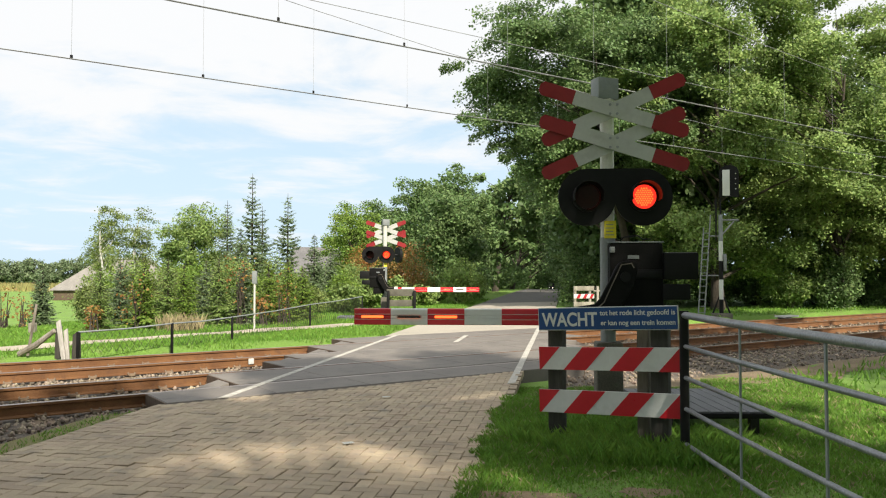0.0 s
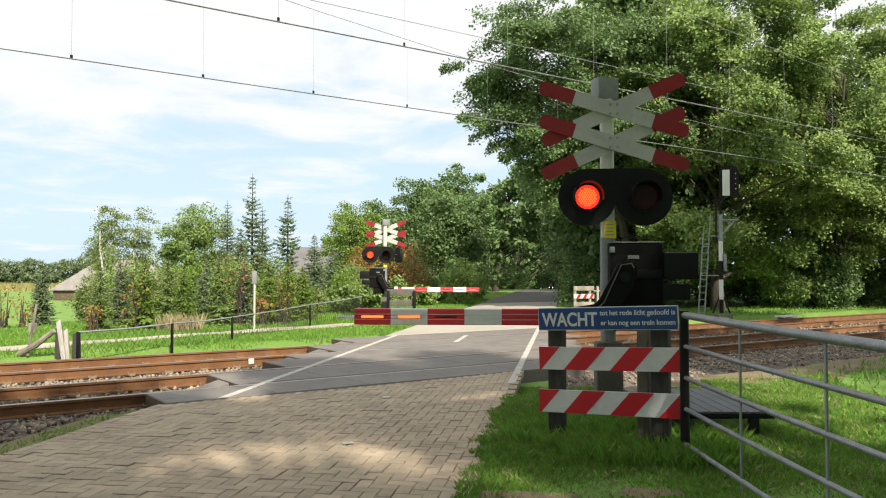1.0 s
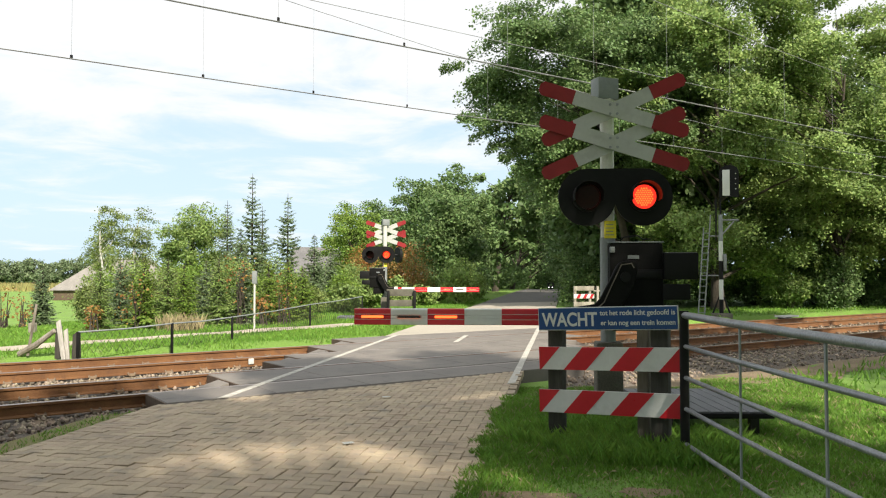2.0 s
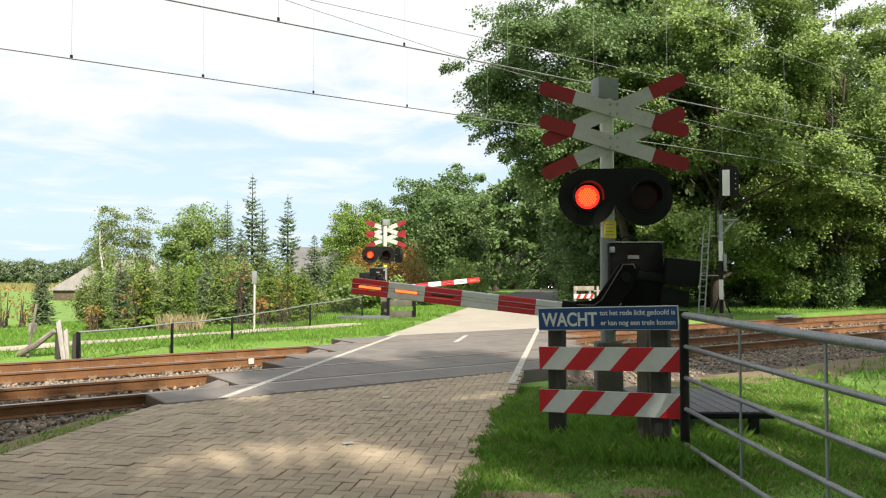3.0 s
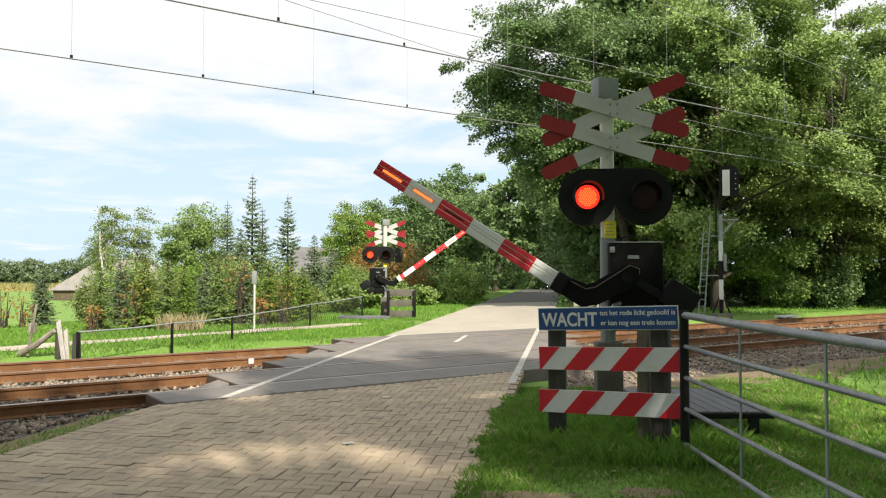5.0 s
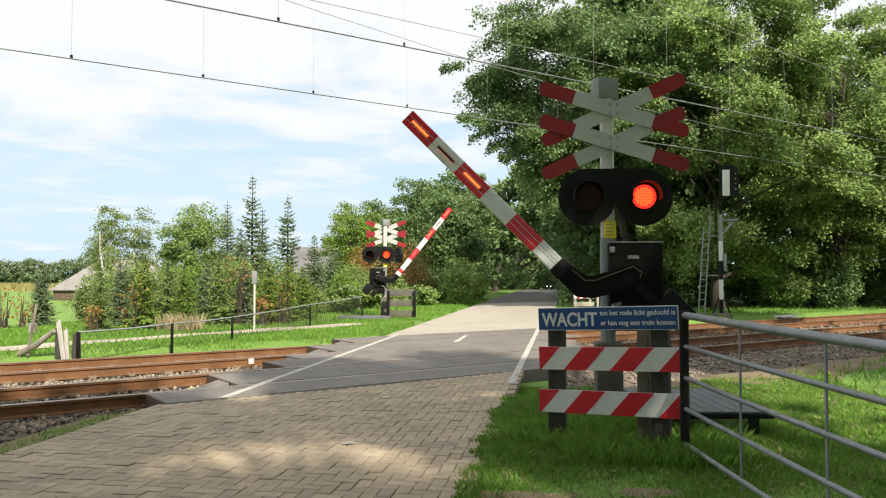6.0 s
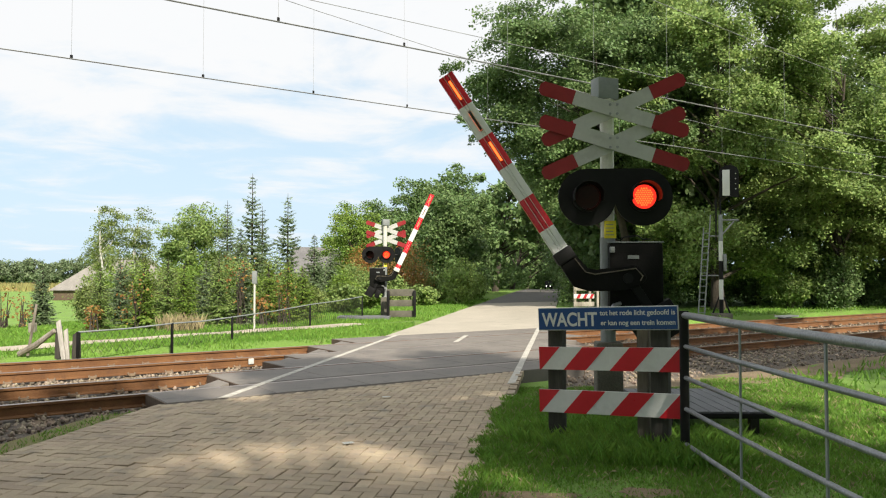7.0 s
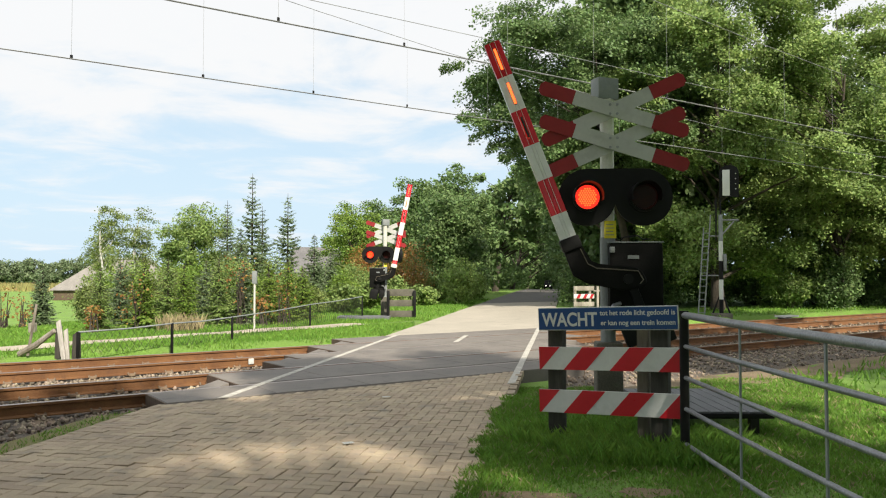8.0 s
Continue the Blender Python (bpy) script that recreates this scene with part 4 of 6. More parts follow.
    bmesh.ops.bevel(b, geom=b.edges[:], offset=0.01, segments=1, affect="EDGES")
    arm = part("crank_arm", b, M_CABINET, u, "black cranked arm carrying the boom")
    arm.location = (k * 0.13, y0, 1.465)
    b = bmesh.new()
    rod(b, (0, -0.065, 0.03), (0, 0.02, 0.03), 0.05, 0.05, 16)
    part("pivot", b, M_BLACK, arm)
    b = bmesh.new()
    pipe(b, [(k * 0.085, -0.04, 0.12), (k * 0.06, -0.04, 0.165), (k * -0.04, -0.04, 0.15), (k * -0.21, -0.04, -0.22), (k * -0.28, -0.04, -0.285), (k * -0.45, -0.04, -0.30)], 0.006, 6)
    part("arm_rib", b, M_TIMBER_MID, arm, "worn grey edge rib")
    b = bmesh.new()
    box(b, (k * -0.53, 0, -e), (0.13, 0.16, 0.20), bevel=0.02)
    part("boom_socket", b, M_WHITE if mirror else M_BLACK, arm)
    b = bmesh.new()
    box(b, (k * 0.56, 0.10, 0.14), (0.34, 0.16, 0.27), bevel=0.02)
    box(b, (k * 0.26, 0.10, 0.06), (0.40, 0.05, 0.09), bevel=0.01)
    box(b, (k * 0.52, 0.12, -0.12), (0.28, 0.12, 0.16), bevel=0.02)
    part("counterweight", b, M_BLACK, arm, "black counterweight blocks")
    bars = []
    for i in range(count):
        x1 = -L + stripe * i
        x2 = min(x1 + stripe, -0.56)
        b = bmesh.new()
        # grooved aluminium profile along x
        prof = [(-0.045, -0.081), (-0.052, -0.072), (-0.052, -0.022), (-0.044, -0.018), (-0.044, -0.012), (-0.052, -0.008), (-0.052, 0.008),
                (-0.044, 0.012), (-0.044, 0.018), (-0.052, 0.022), (-0.052, 0.072), (-0.045, 0.081), (0.045, 0.081), (0.052, 0.072), (0.052, -0.072), (0.045, -0.081)]
        va = [b.verts.new((k * x1, y, z - e)) for y, z in prof]
        vb = [b.verts.new((k * x2, y, z - e)) for y, z in prof]
        for j in range(len(prof)):
            b.faces.new((va[j], va[(j + 1) % len(prof)], vb[(j + 1) % len(prof)], vb[j]))
        b.faces.new(va)
        b.faces.new(vb[::-1])
        part("boom_section", b, M_LIFTED_RED if i % 2 == 0 else M_LIFTED_WHITE, arm, "red boom section" if i % 2 == 0 else "white boom section", smooth=False)
        if i % 2 == 0:
            for dz in (-0.026, 0.026):
                b = bmesh.new()
                box(b, (k * (x1 + x2) / 2, -0.0525, dz - e), (x2 - x1 - 0.01, 0.003, 0.0045))
                part("trim_line", b, M_WHITE, arm, smooth=False)
        if i < 3:
            b = bmesh.new()
            box(b, (k * (x1 + x2) / 2, -0.050, -e), (0.25, 0.012, 0.026), bevel=0.003)
            part("bar_lamp_frame", b, M_RED if i % 2 == 0 else M_GREYPAINT, arm, smooth=False)
            b = bmesh.new()
            rod(b, (-0.112, 0, 0), (0.112, 0, 0), 0.0135, 0.0135, 12)
            for f in b.faces:
                f.material_index = 0 if f.calc_center_median().y < 0.0005 else 1
            bar = part("bar_lamp", b, [M_BAR_LIT, M_BAR_OFF], arm, "narrow boom lamp", smooth=False)
            bar.location = (k * (x1 + x2) / 2, -0.050, -e)
            bars.append(bar)
    return u, arm, lenses, bars


NEAR = barrier_unit(pose(1.70, 8.05, -0.02, 0, 0, -4), False, 2.712, 0.372, 6,
                    "half barrier with red-white boom and two red lamps, in tree shade", 0.055, 0.06, "round red diode lens")
FAR = barrier_unit(pose(-2.03, 27.3, -0.12, 0, 0, 0), True, 3.41, 0.447, 7,
                   "sunlit half barrier across the tracks with white crosses and red lamps", 0.03, -0.22, "round red diode lens", behind=True, half=0.74, slants=(21, -20))


# ---- warning sign stand, gate, step platform ----
def text_mesh(name, body, size, m, material, parent, bold=0.0, width=None):
    cu = bpy.data.curves.new(name, "FONT")
    cu.body, cu.size, cu.extrude, cu.offset = body, size, 0.0015, bold
    ob = bpy.data.objects.new(name, cu)
    scene.collection.objects.link(ob)
    bpy.context.view_layer.update()
    me = bpy.data.meshes.new_from_object(ob.evaluated_get(bpy.context.evaluated_depsgraph_get()))
    bpy.data.objects.remove(ob)
    if width:
        xs = [v.co.x for v in me.vertices]
        k = width / (max(xs) - min(xs))
        for v in me.vertices:
            v.co.x = (v.co.x - min(xs)) * k
    me.materials.clear()
    me.materials.append(material)
    o = new(name, me)
    o.parent = parent
    o.matrix_basis = m
    return o


def make_sign_stand():
    """Local x runs along the boards from the road outwards, y away from the reader."""
    xl, yl, xr, yr = 0.893, 7.20, 2.00, 6.54
    yaw = math.degrees(math.atan2(yr - yl, xr - xl))
    L = math.hypot(xr - xl, yr - yl)
    s = thing("warning_board_stand", "timber post stand with blue notice and two red-white striped boards", "sign", pose(xl, yl, 0, 0, 0, yaw))
    for x, w in ((0.14, 0.14), (L - 0.20, 0.15)):
        b = bmesh.new()
        box(b, (x, 0.07, 0.5), (w, 0.11, 1.16), bevel=0.012)
        part("post", b, M_TIMBER_DARK, s)
    b = bmesh.new()
    box(b, (L - 0.36, 0.12, 0.5), (0.10, 0.10, 1.10), bevel=0.012)
    part("post", b, M_TIMBER_MID, s, "paler brown timber post")
    tilt = 2.3

    def plate(zc, h, name, mat):
        m = Matrix.Translation((L / 2, -0.005, zc)) @ Matrix.Rotation(-radians(tilt), 4, "Y")
        b = bmesh.new()
        box(b, (0, 0, 0), (L, 0.022, h), bevel=0.004)
        b.transform(m)
        return part(name, b, mat, s, smooth=False), m

    for zc in (0.760, 0.374):
        ob, m = plate(zc, 0.205, "striped_board", M_LIFTED_WHITE)
        ob["label"] = "red and white diagonally striped board"
        h, sl = 0.1025, 0.189
        pitch = 0.4286
        for i in range(4):
            x0 = -L / 2 + (i * pitch - 0.196)
            o = [(x0, -h), (x0 + 0.2106, -h), (x0 + 0.2106 + sl, h), (x0 + sl, h)]
            # clip the stripe to the board's ends
            poly = o
            for lim, sg in ((-L / 2, 1), (L / 2, -1)):
                res = []
                for a, c in zip(poly, poly[1:] + poly[:1]):
                    ina, inc = sg * (a[0] - lim) >= 0, sg * (c[0] - lim) >= 0
                    if ina:
                        res.append(a)
                    if ina != inc:
                        t = (lim - a[0]) / (c[0] - a[0])
                        res.append((lim, a[1] + t * (c[1] - a[1])))
                poly = res
            if len(poly) < 3:
                continue
            b = bmesh.new()
            prism(b, poly, 0.004, m @ Matrix.Translation((0, -0.0125, 0)))
            part("stripe", b, M_LIFTED_RED, ob, "red reflective stripe", smooth=False)
    zb = 1.115
    m = Matrix.Translation((L / 2 - 0.01, -0.03, zb)) @ Matrix.Rotation(-radians(tilt), 4, "Y")
    b = bmesh.new()
    box(b, (0, 0, 0), (L - 0.02, 0.02, 0.205), bevel=0.006)
    b.transform(m)
    edge = part("notice", b, M_WHITE, s, "blue notice with white words and rim", smooth=False)
    b = bmesh.new()
    box(b, (0, -0.0115, 0), (L - 0.036, 0.004, 0.190))
    b.transform(m)
    part("notice_face", b, M_BLUE, edge, "blue enamel face", smooth=False)
    up = Matrix.Rotation(math.pi / 2, 4, "X")
    x0 = -L / 2
    text_mesh("notice_words", "WACHT", 0.168, m @ Matrix.Translation((x0 + 0.049, -0.015, -0.062)) @ up, M_LIFTED_WHITE, edge, 0.004, 0.525)
    text_mesh("notice_words", "tot het rode licht gedoofd is", 0.062, m @ Matrix.Translation((x0 + 0.600, -0.015, 0.028)) @ up, M_LIFTED_WHITE, edge, 0.001, 0.655)
    text_mesh("notice_words", "er kan nog een trein komen", 0.062, m @ Matrix.Translation((x0 + 0.606, -0.015, -0.058)) @ up, M_LIFTED_WHITE, edge, 0.001, 0.648)
    return s


make_sign_stand()


def make_gate():
    g = thing("field_gate", "galvanised steel tube field gate beside the crossing", "gate", pose(1.985, 6.42, 0))
    d = Vector((0.10, -5.2, 0)) / 5.2
    for i, z in enumerate((1.165, 0.91, 0.655, 0.40, 0.115)):
        b = bmesh.new()
        r = 0.029 if i == 0 else 0.018
        pts = [Vector((0, 0, z)) + d * t + Vector((0, 0, -0.004 * math.sin(t * 1.3))) for t in (0.0, 1, 2, 3, 4, 5.0)]
        pipe(b, pts, r, 12)
        part("tube", b, M_GALV, g)
    b = bmesh.new()
    rod(b, (0, 0.02, -0.05), (0, 0.02, 1.20), 0.038, 0.038, 14)
    part("gate_post", b, M_BLACK, g, "dark steel hanging post")
    for t in (1.13, 2.27, 3.4, 4.6):
        b = bmesh.new()
        p = d * t
        box(b, (p.x, p.y, 0.60), (0.012, 0.024, 1.10), bevel=0.004)
        part("upright", b, M_GREYPAINT, g)
    return g


make_gate()


def make_platform():
    t = thing("service_step", "low grey ribbed steel platform on short legs in the grass", "platform", pose(2.52, 7.95, 0, 0, 0, 0))
    b = bmesh.new()
    box(b, (0, 0, 0.20), (1.05, 1.5, 0.05), bevel=0.008)
    part("deck_frame", b, M_BLACK, t)
    for i in range(9):
        b = bmesh.new()
        box(b, (-0.47 + 0.1175 * i, 0, 0.231), (0.108, 1.46, 0.016), bevel=0.004)
        part("tread", b, M_PLAT, t, smooth=False)
    for x in (-0.42, 0.38):
        for y in (-0.62, 0.62):
            b = bmesh.new()
            box(b, (x, y, 0.08), (0.08, 0.08, 0.26), bevel=0.006)
            part("leg", b, M_TIMBER_DARK, t)
    return t


make_platform()


# ---- railway signal with ladder ----
def make_signal():
    t = thing("railway_signal", "tall railway signal mast with black-white bands and ladder", "signal", pose(9.98, 28.0, -0.06, 0, 0, -12))
    f = 28.0 / 1380

    def zz(y):
        return 1.56 + (486 - y) * f

    bands = ((560, 530, M_BLACK), (530, 495, M_WHITE), (495, 462, M_BLACK), (462, 427, M_WHITE), (427, 380, M_GREYPAINT))
    for a, c, mt in bands:
        b = bmesh.new()
        rod(b, (0, 0, zz(a)), (0, 0, zz(c)), 0.075, 0.075, 14)
        part("mast_band", b, mt, t)
    b = bmesh.new()
    box(b, (0, 0, 0.06), (0.7, 0.5, 0.22), bevel=0.03)
    part("footing", b, M_CONCRETE, t)
    for sx in (-1, 1):
        b = bmesh.new()
        pipe(b, [(0.08 * sx, 0, 0.75), (0.32 * sx, 0, 0.10)], 0.03, 6)
        part("stay", b, M_BLACK, t)
    for dx in (-0.16, 0.0):
        b = bmesh.new()
        rod(b, (dx, 0, zz(425)), (dx * 0.9, 0, zz(350)), 0.03, 0.03, 8)
        part("upper_tube", b, M_BLACK, t)
    b = bmesh.new()
    w2, top, foot = 0.33, zz(300), zz(349)
    o = [(0.30 - w2, foot), (0.30 + w2, foot), (0.30 + w2, top - 0.1)]
    o += [(0.30 + w2 * math.cos(math.pi * i / 10), top - 0.1 + 0.26 * math.sin(math.pi * i / 10)) for i in range(1, 10)] + [(0.30 - w2, top - 0.1)]
    prism(b, o, 0.14)
    hd = part("signal_head", b, M_BLACK, t, "black signal head")
    b = bmesh.new()
    box(b, (0.19, -0.10, zz(324)), (0.25, 0.03, 0.93), bevel=0.008)
    part("white_plate", b, M_WHITE, hd, "upright white plate")
    for i in range(4):
        b = bmesh.new()
        rod(b, (0.52, -0.09, zz(308 + 9 * i)), (0.52, -0.06, zz(308 + 9 * i)), 0.02, 0.02, 8)
        part("rivet", b, M_WHITE, hd)
    b = bmesh.new()
    pipe(b, [(0.06, 0, zz(390)), (0.62, 0, zz(390))], 0.035, 6)
    pipe(b, [(0.02, 0, zz(417)), (0.46, 0, zz(392))], 0.03, 6)
    pipe(b, [(-0.36, 0, zz(418)), (0.06, 0, zz(418))], 0.03, 6)
    part("bracket", b, M_GALV, t, "pale steel bracket")
    b = bmesh.new()
    box(b, (0.13, -0.06, zz(465)), (0.11, 0.08, 0.62), bevel=0.01)
    part("cable_box", b, M_GALV, t)
    lad = bmesh.new()
    A0, A1 = Vector((-0.80, 0, zz(560))), Vector((-0.58, 0, zz(402)))
    B0, B1 = Vector((-0.58, 0, zz(560))), Vector((-0.34, 0, zz(380)))
    for a, c in ((A0, A1), (B0, B1)):
        pipe(lad, [a, c], 0.024, 6)
    n = 13
    for i in range(n):
        fr = (i + 0.5) / n * 0.97
        pipe(lad, [A0.lerp(A1, fr), B0.lerp(B1, fr * (A1.z - A0.z) / (B1.z - B0.z))], 0.014, 5)
    pipe(lad, [(-0.66, 0, zz(488)), (0.0, 0, zz(488))], 0.022, 6)
    part("ladder", lad, M_GALV, t, "slanting steel ladder")


make_signal()


def make_scraps():
    """Two scraps of pale paper on the bricks and a white marker on the rail."""
    for x, y, a in ((-0.69, 9.53, 12), (-0.84, 6.94, 30)):
        b = bmesh.new()
        v = [b.verts.new(c) for c in ((-0.05, -0.03, 0.014), (0.05, -0.035, 0.015), (0.055, 0.03, 0.016), (-0.045, 0.035, 0.017))]
        b.faces.new(v)
        bmesh.ops.solidify(b, geom=b.faces[:], thickness=0.002)
        o = solid("paper_scrap", b, M_WHITE, "small crumpled white paper scrap on the bricks", "litter", "scraps on the road")
        o.matrix_basis = pose(x, y, 0.0, 0, 0, a)
    x, y = at_pq(RAILS[2] - 0.045, -5.62)
    b = bmesh.new()
    box(b, (0, 0, -0.07), (0.10, 0.03, 0.10), Matrix.Rotation(math.pi / 2 - TA, 3, "Z"), bevel=0.006)
    o = solid("rail_marker", b, M_WHITE, "small white plate fixed to the rail's side", "marker")
    o.location = (x, y, 0)


make_scraps()


# ---- plants across the line on the road's other side ----
def make_far_plants():
    T = lambda px, Y: (spot(px, Y), Y)
    b = "young birch with pale trunk and thin olive leaves"
    for px, Y, h, sp, sd in ((188, 33, 5.5, 0.95, 201), (236, 34, 5.0, 0.85, 202), (166, 36, 4.6, 0.6, 203)):
        broadleaf("birch_tree", b, *T(px, Y), h, sp, M_LEAF_OLIVE, sd, 64, 80, 0.075, 0.075, 0.30, 0.25, 0.34, "young trees behind the fence", M_BIRCH_BARK, sprays=True, shift=(0.05, 0.45))
    broadleaf("round_tree", "rounded full green field tree behind the shrubs", *T(345, 36), 5.1, 2.05, M_LEAF_OAK, 205, 130, 230, 0.095, 0.1, 0.05, 0.4, 0.5, "young trees behind the fence")
    broadleaf("round_tree", "light green broad tree near the farmhouse", *T(622, 44), 6.0, 1.9, M_LEAF_LIGHT, 206, 100, 170, 0.105, 0.1, 0.05, 0.35, 0.5, "young trees behind the fence")
    broadleaf("round_tree", "light green broad tree near the farmhouse", *T(612, 50), 5.8, 1.5, M_LEAF_OLIVE, 207, 70, 100, 0.15, 0.1, 0.05, 0.35, 0.5, "young trees behind the fence")
    sl = "slender dark green spruce with upright tip"
    for px, Y, h, sp, sd in ((446, 31, 5.6, 1.4, 211), (509, 32, 4.9, 1.25, 212), (402, 34, 4.9, 1.05, 213), (464, 34, 4.6, 0.9, 214), (76, 24, 1.9, 0.6, 215), (426, 30, 3.4, 1.0, 216), (556, 33, 3.3, 1.0, 217), (585, 35, 2.6, 0.9, 218)):
        spruce("spruce_tree", sl, *T(px, Y), h, sp, sd, 0.15, "spruces behind the fence")
    cl = "young bushy conifer with soft light green needles"
    for px, Y, h, sp, sd in ((178, 20.6, 1.75, 0.6, 221), (214, 22.5, 2.0, 0.8, 222), (256, 21.2, 2.0, 0.85, 223), (326, 22.4, 1.85, 0.75, 224), (388, 23, 2.05, 0.9, 225), (366, 25.5, 2.1, 0.9, 226),
                             (476, 23.6, 1.95, 0.8, 227), (536, 25.5, 1.85, 0.8, 228), (298, 24.5, 2.1, 0.9, 229), (432, 23.4, 2.0, 0.75, 230), (510, 24.5, 2.0, 0.7, 231)):
        spruce("young_conifer", cl, *T(px, Y), h, sp, sd, 0.12, "young conifers behind the fence", (M_LEAF_LIGHT, M_LEAF_OAK, M_LEAF_SPRUCE, M_LEAF_LIGHT)[sd % 4])
    row = ((190, 28, 0.7, 1.9), (235, 27, 0.6, 2.1), (285, 26, 0.7, 1.6), (345, 28, 0.8, 2.0), (415, 29, 0.7, 2.3), (450, 27.5, 0.7, 1.6), (505, 28, 0.7, 1.8),
           (552, 30, 0.6, 1.1), (612, 33, 0.7, 1.7), (640, 36, 1.0, 2.2), (310, 32, 0.8, 2.3), (470, 32, 0.9, 2.4), (160, 27, 0.5, 1.4))
    mats = (M_LEAF_LIGHT, M_LEAF_OAK, M_LEAF_OLIVE, M_LEAF_LIGHT, M_LEAF_OAK)
    for i, (px, Y, w, h) in enumerate(row):
        bush("shrub", "tall leafy green shrub in a mixed hedge behind the path", *T(px, Y), w, h, mats[i % 5], 300 + i, 40, 170, 0.072)
    for i, (px, Y, w, h) in enumerate(((166, 20.0, 0.2, 0.85), (243, 21.0, 0.35, 2.1), (425, 23.0, 0.24, 2.2), (465, 22.6, 0.22, 1.1), (502, 23.4, 0.2, 1.7), (8, 23, 0.4, 1.4), (42, 23, 0.25, 1.2))):
        bush("autumn_shrub", "small shrub with orange-brown autumn leaves", *T(px, Y), w, h, M_LEAF_AUTUMN, 330 + i, 10, 14, 0.08)
    for i, (px, Y, w, h) in enumerate(((648, 40, 0.8, 3.3), (722, 40, 1.05, 3.4), (742, 42, 0.7, 2.8))):
        bush("autumn_shrub", "upright hedge shrub turning orange-brown beside the road", *T(px, Y), w, h, M_LEAF_AUTUMN if i < 2 else M_LEAF_OLIVE, 340 + i, 40, 90, 0.09)
    for i, (px, Y, w, h) in enumerate(((808, 40, 1.0, 2.2), (775, 42, 0.9, 1.3), (690, 38, 1.3, 1.4), (745, 38, 1.0, 1.1), (842, 46, 0.6, 1.8), (650, 34, 1.2, 1.2), (612, 31, 1.1, 1.1))):
        bush("shrub", "light green garden shrub beside the road verge", *T(px, Y), w, h, M_LEAF_LIME if i in (0, 4) else M_LEAF_OAK, 350 + i, 34, 100, 0.12)
    bush("shrub", "airy light green young shrub on the road verge", *T(812, 44), 1.25, 2.7, M_LEAF_LIME, 358, 22, 70, 0.10)
    for i, (px, Y, w, h) in enumerate(((1484, 34.2, 1.0, 2.1), (1100, 37, 1.6, 2.2), (1175, 37.5, 1.6, 2.0), (1395, 34.5, 0.8, 1.6), (1255, 37.5, 1.6, 2.0), (1335, 38, 1.6, 2.2),
                                       (1440, 38, 1.6, 2.0), (1525, 37.5, 1.7, 2.2), (1585, 37, 1.6, 2.2), (1026, 37, 1.0, 2.6), (1010, 43, 1.2, 4.2), (1060, 40, 1.6, 3.6))):
        bush("undergrowth_bush", "dark dense undergrowth at the foot of the wood", *T(px, Y), w, h, M_LEAF_OAK if i == 3 else M_LEAF_DARK, 360 + i, 46, 170, 0.12)
    for i, (px, Y, w, h) in enumerate(((566, 41, 0.42, 1.9), (592, 41, 0.45, 1.6))):
        bush("clipped_shrub", "dark rounded garden shrub before the farmhouse", *T(px, Y), w, h, M_LEAF_DARK, 380 + i, 24, 120, 0.09)
    # undergrowth closing both sides of the lane
    for i in range(16):
        d = 58 + 7.5 * i
        for k, q in ((0, -7.2 - 0.05 * i), (1, 2.4 + 0.15 * i)):
            bush("undergrowth_bush", "dark dense undergrowth beside the lane in the wood", Q.x * q + R.x * d, Q.y * q + R.y * d, 2.6, 2.6 + 0.5 * ((i + k) % 3), M_LEAF_DARK, 500 + 2 * i + k, 26, 55, 0.32)
    # thicket placed across the straight lane to close a gap in the camera's view
    for i in range(6):
        d, q = 160 + 3 * (i % 2), -8.5 + 2.6 * i
        bush("undergrowth_bush", "dark thicket closing the view along the lane", Q.x * q + R.x * d, Q.y * q + R.y * d, 2.4, 5.0, M_LEAF_DARK, 540 + i, 40, 70, 0.34)
    # far hedgerow over the fields, distance haze put into its leaf colour
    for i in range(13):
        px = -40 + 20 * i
        broadleaf("hedgerow_tree", "far haze-toned field tree in a hedgerow beyond the meadow", *T(px, 195 + 6 * math.sin(i * 2.1)), 7.4 + 1.1 * math.sin(i * 1.7), 3.9, M_LEAF_HAZED, 400 + i, 40, 60, 0.5, 0.2, 0.0, 0.3, 1.2, "hedgerow trees")


make_far_plants()


def blades(name, label, rng, x, y, h, mat, lean=0.5, width=0.012, lift=0.0):
    n = len(x)
    z = ground_z(x, y) - 0.01 + lift
    a = rng.uniform(0, 6.283, n)
    w = width * rng.uniform(0.6, 1.3, n)
    sx, sy = np.cos(a) * w, np.sin(a) * w
    la = rng.uniform(0, 6.283, n)
    le = h * lean * rng.uniform(0.2, 1.2, n)
    lx, ly = np.cos(la) * le, np.sin(la) * le
    p0 = np.stack([x - sx, y - sy, z], 1)
    p1 = np.stack([x + sx, y + sy, z], 1)
    p2 = np.stack([x + sx * 0.7 + lx * 0.4, y + sy * 0.7 + ly * 0.4, z + h * 0.62], 1)
    p3 = np.stack([x + lx, y + ly, z + h], 1)
    ob = quads(name, np.stack([p0, p1, p2, p3], 1), mat)
    return tagged(ob, label, "grass", kind="stuff")


SOIL_SPOTS = ((0.36, 5.38, 0.50, 0.20), (1.45, 5.48, 0.24, 0.13), (0.95, 5.25, 0.20, 0.12), (2.35, 7.05, 0.35, 0.22))


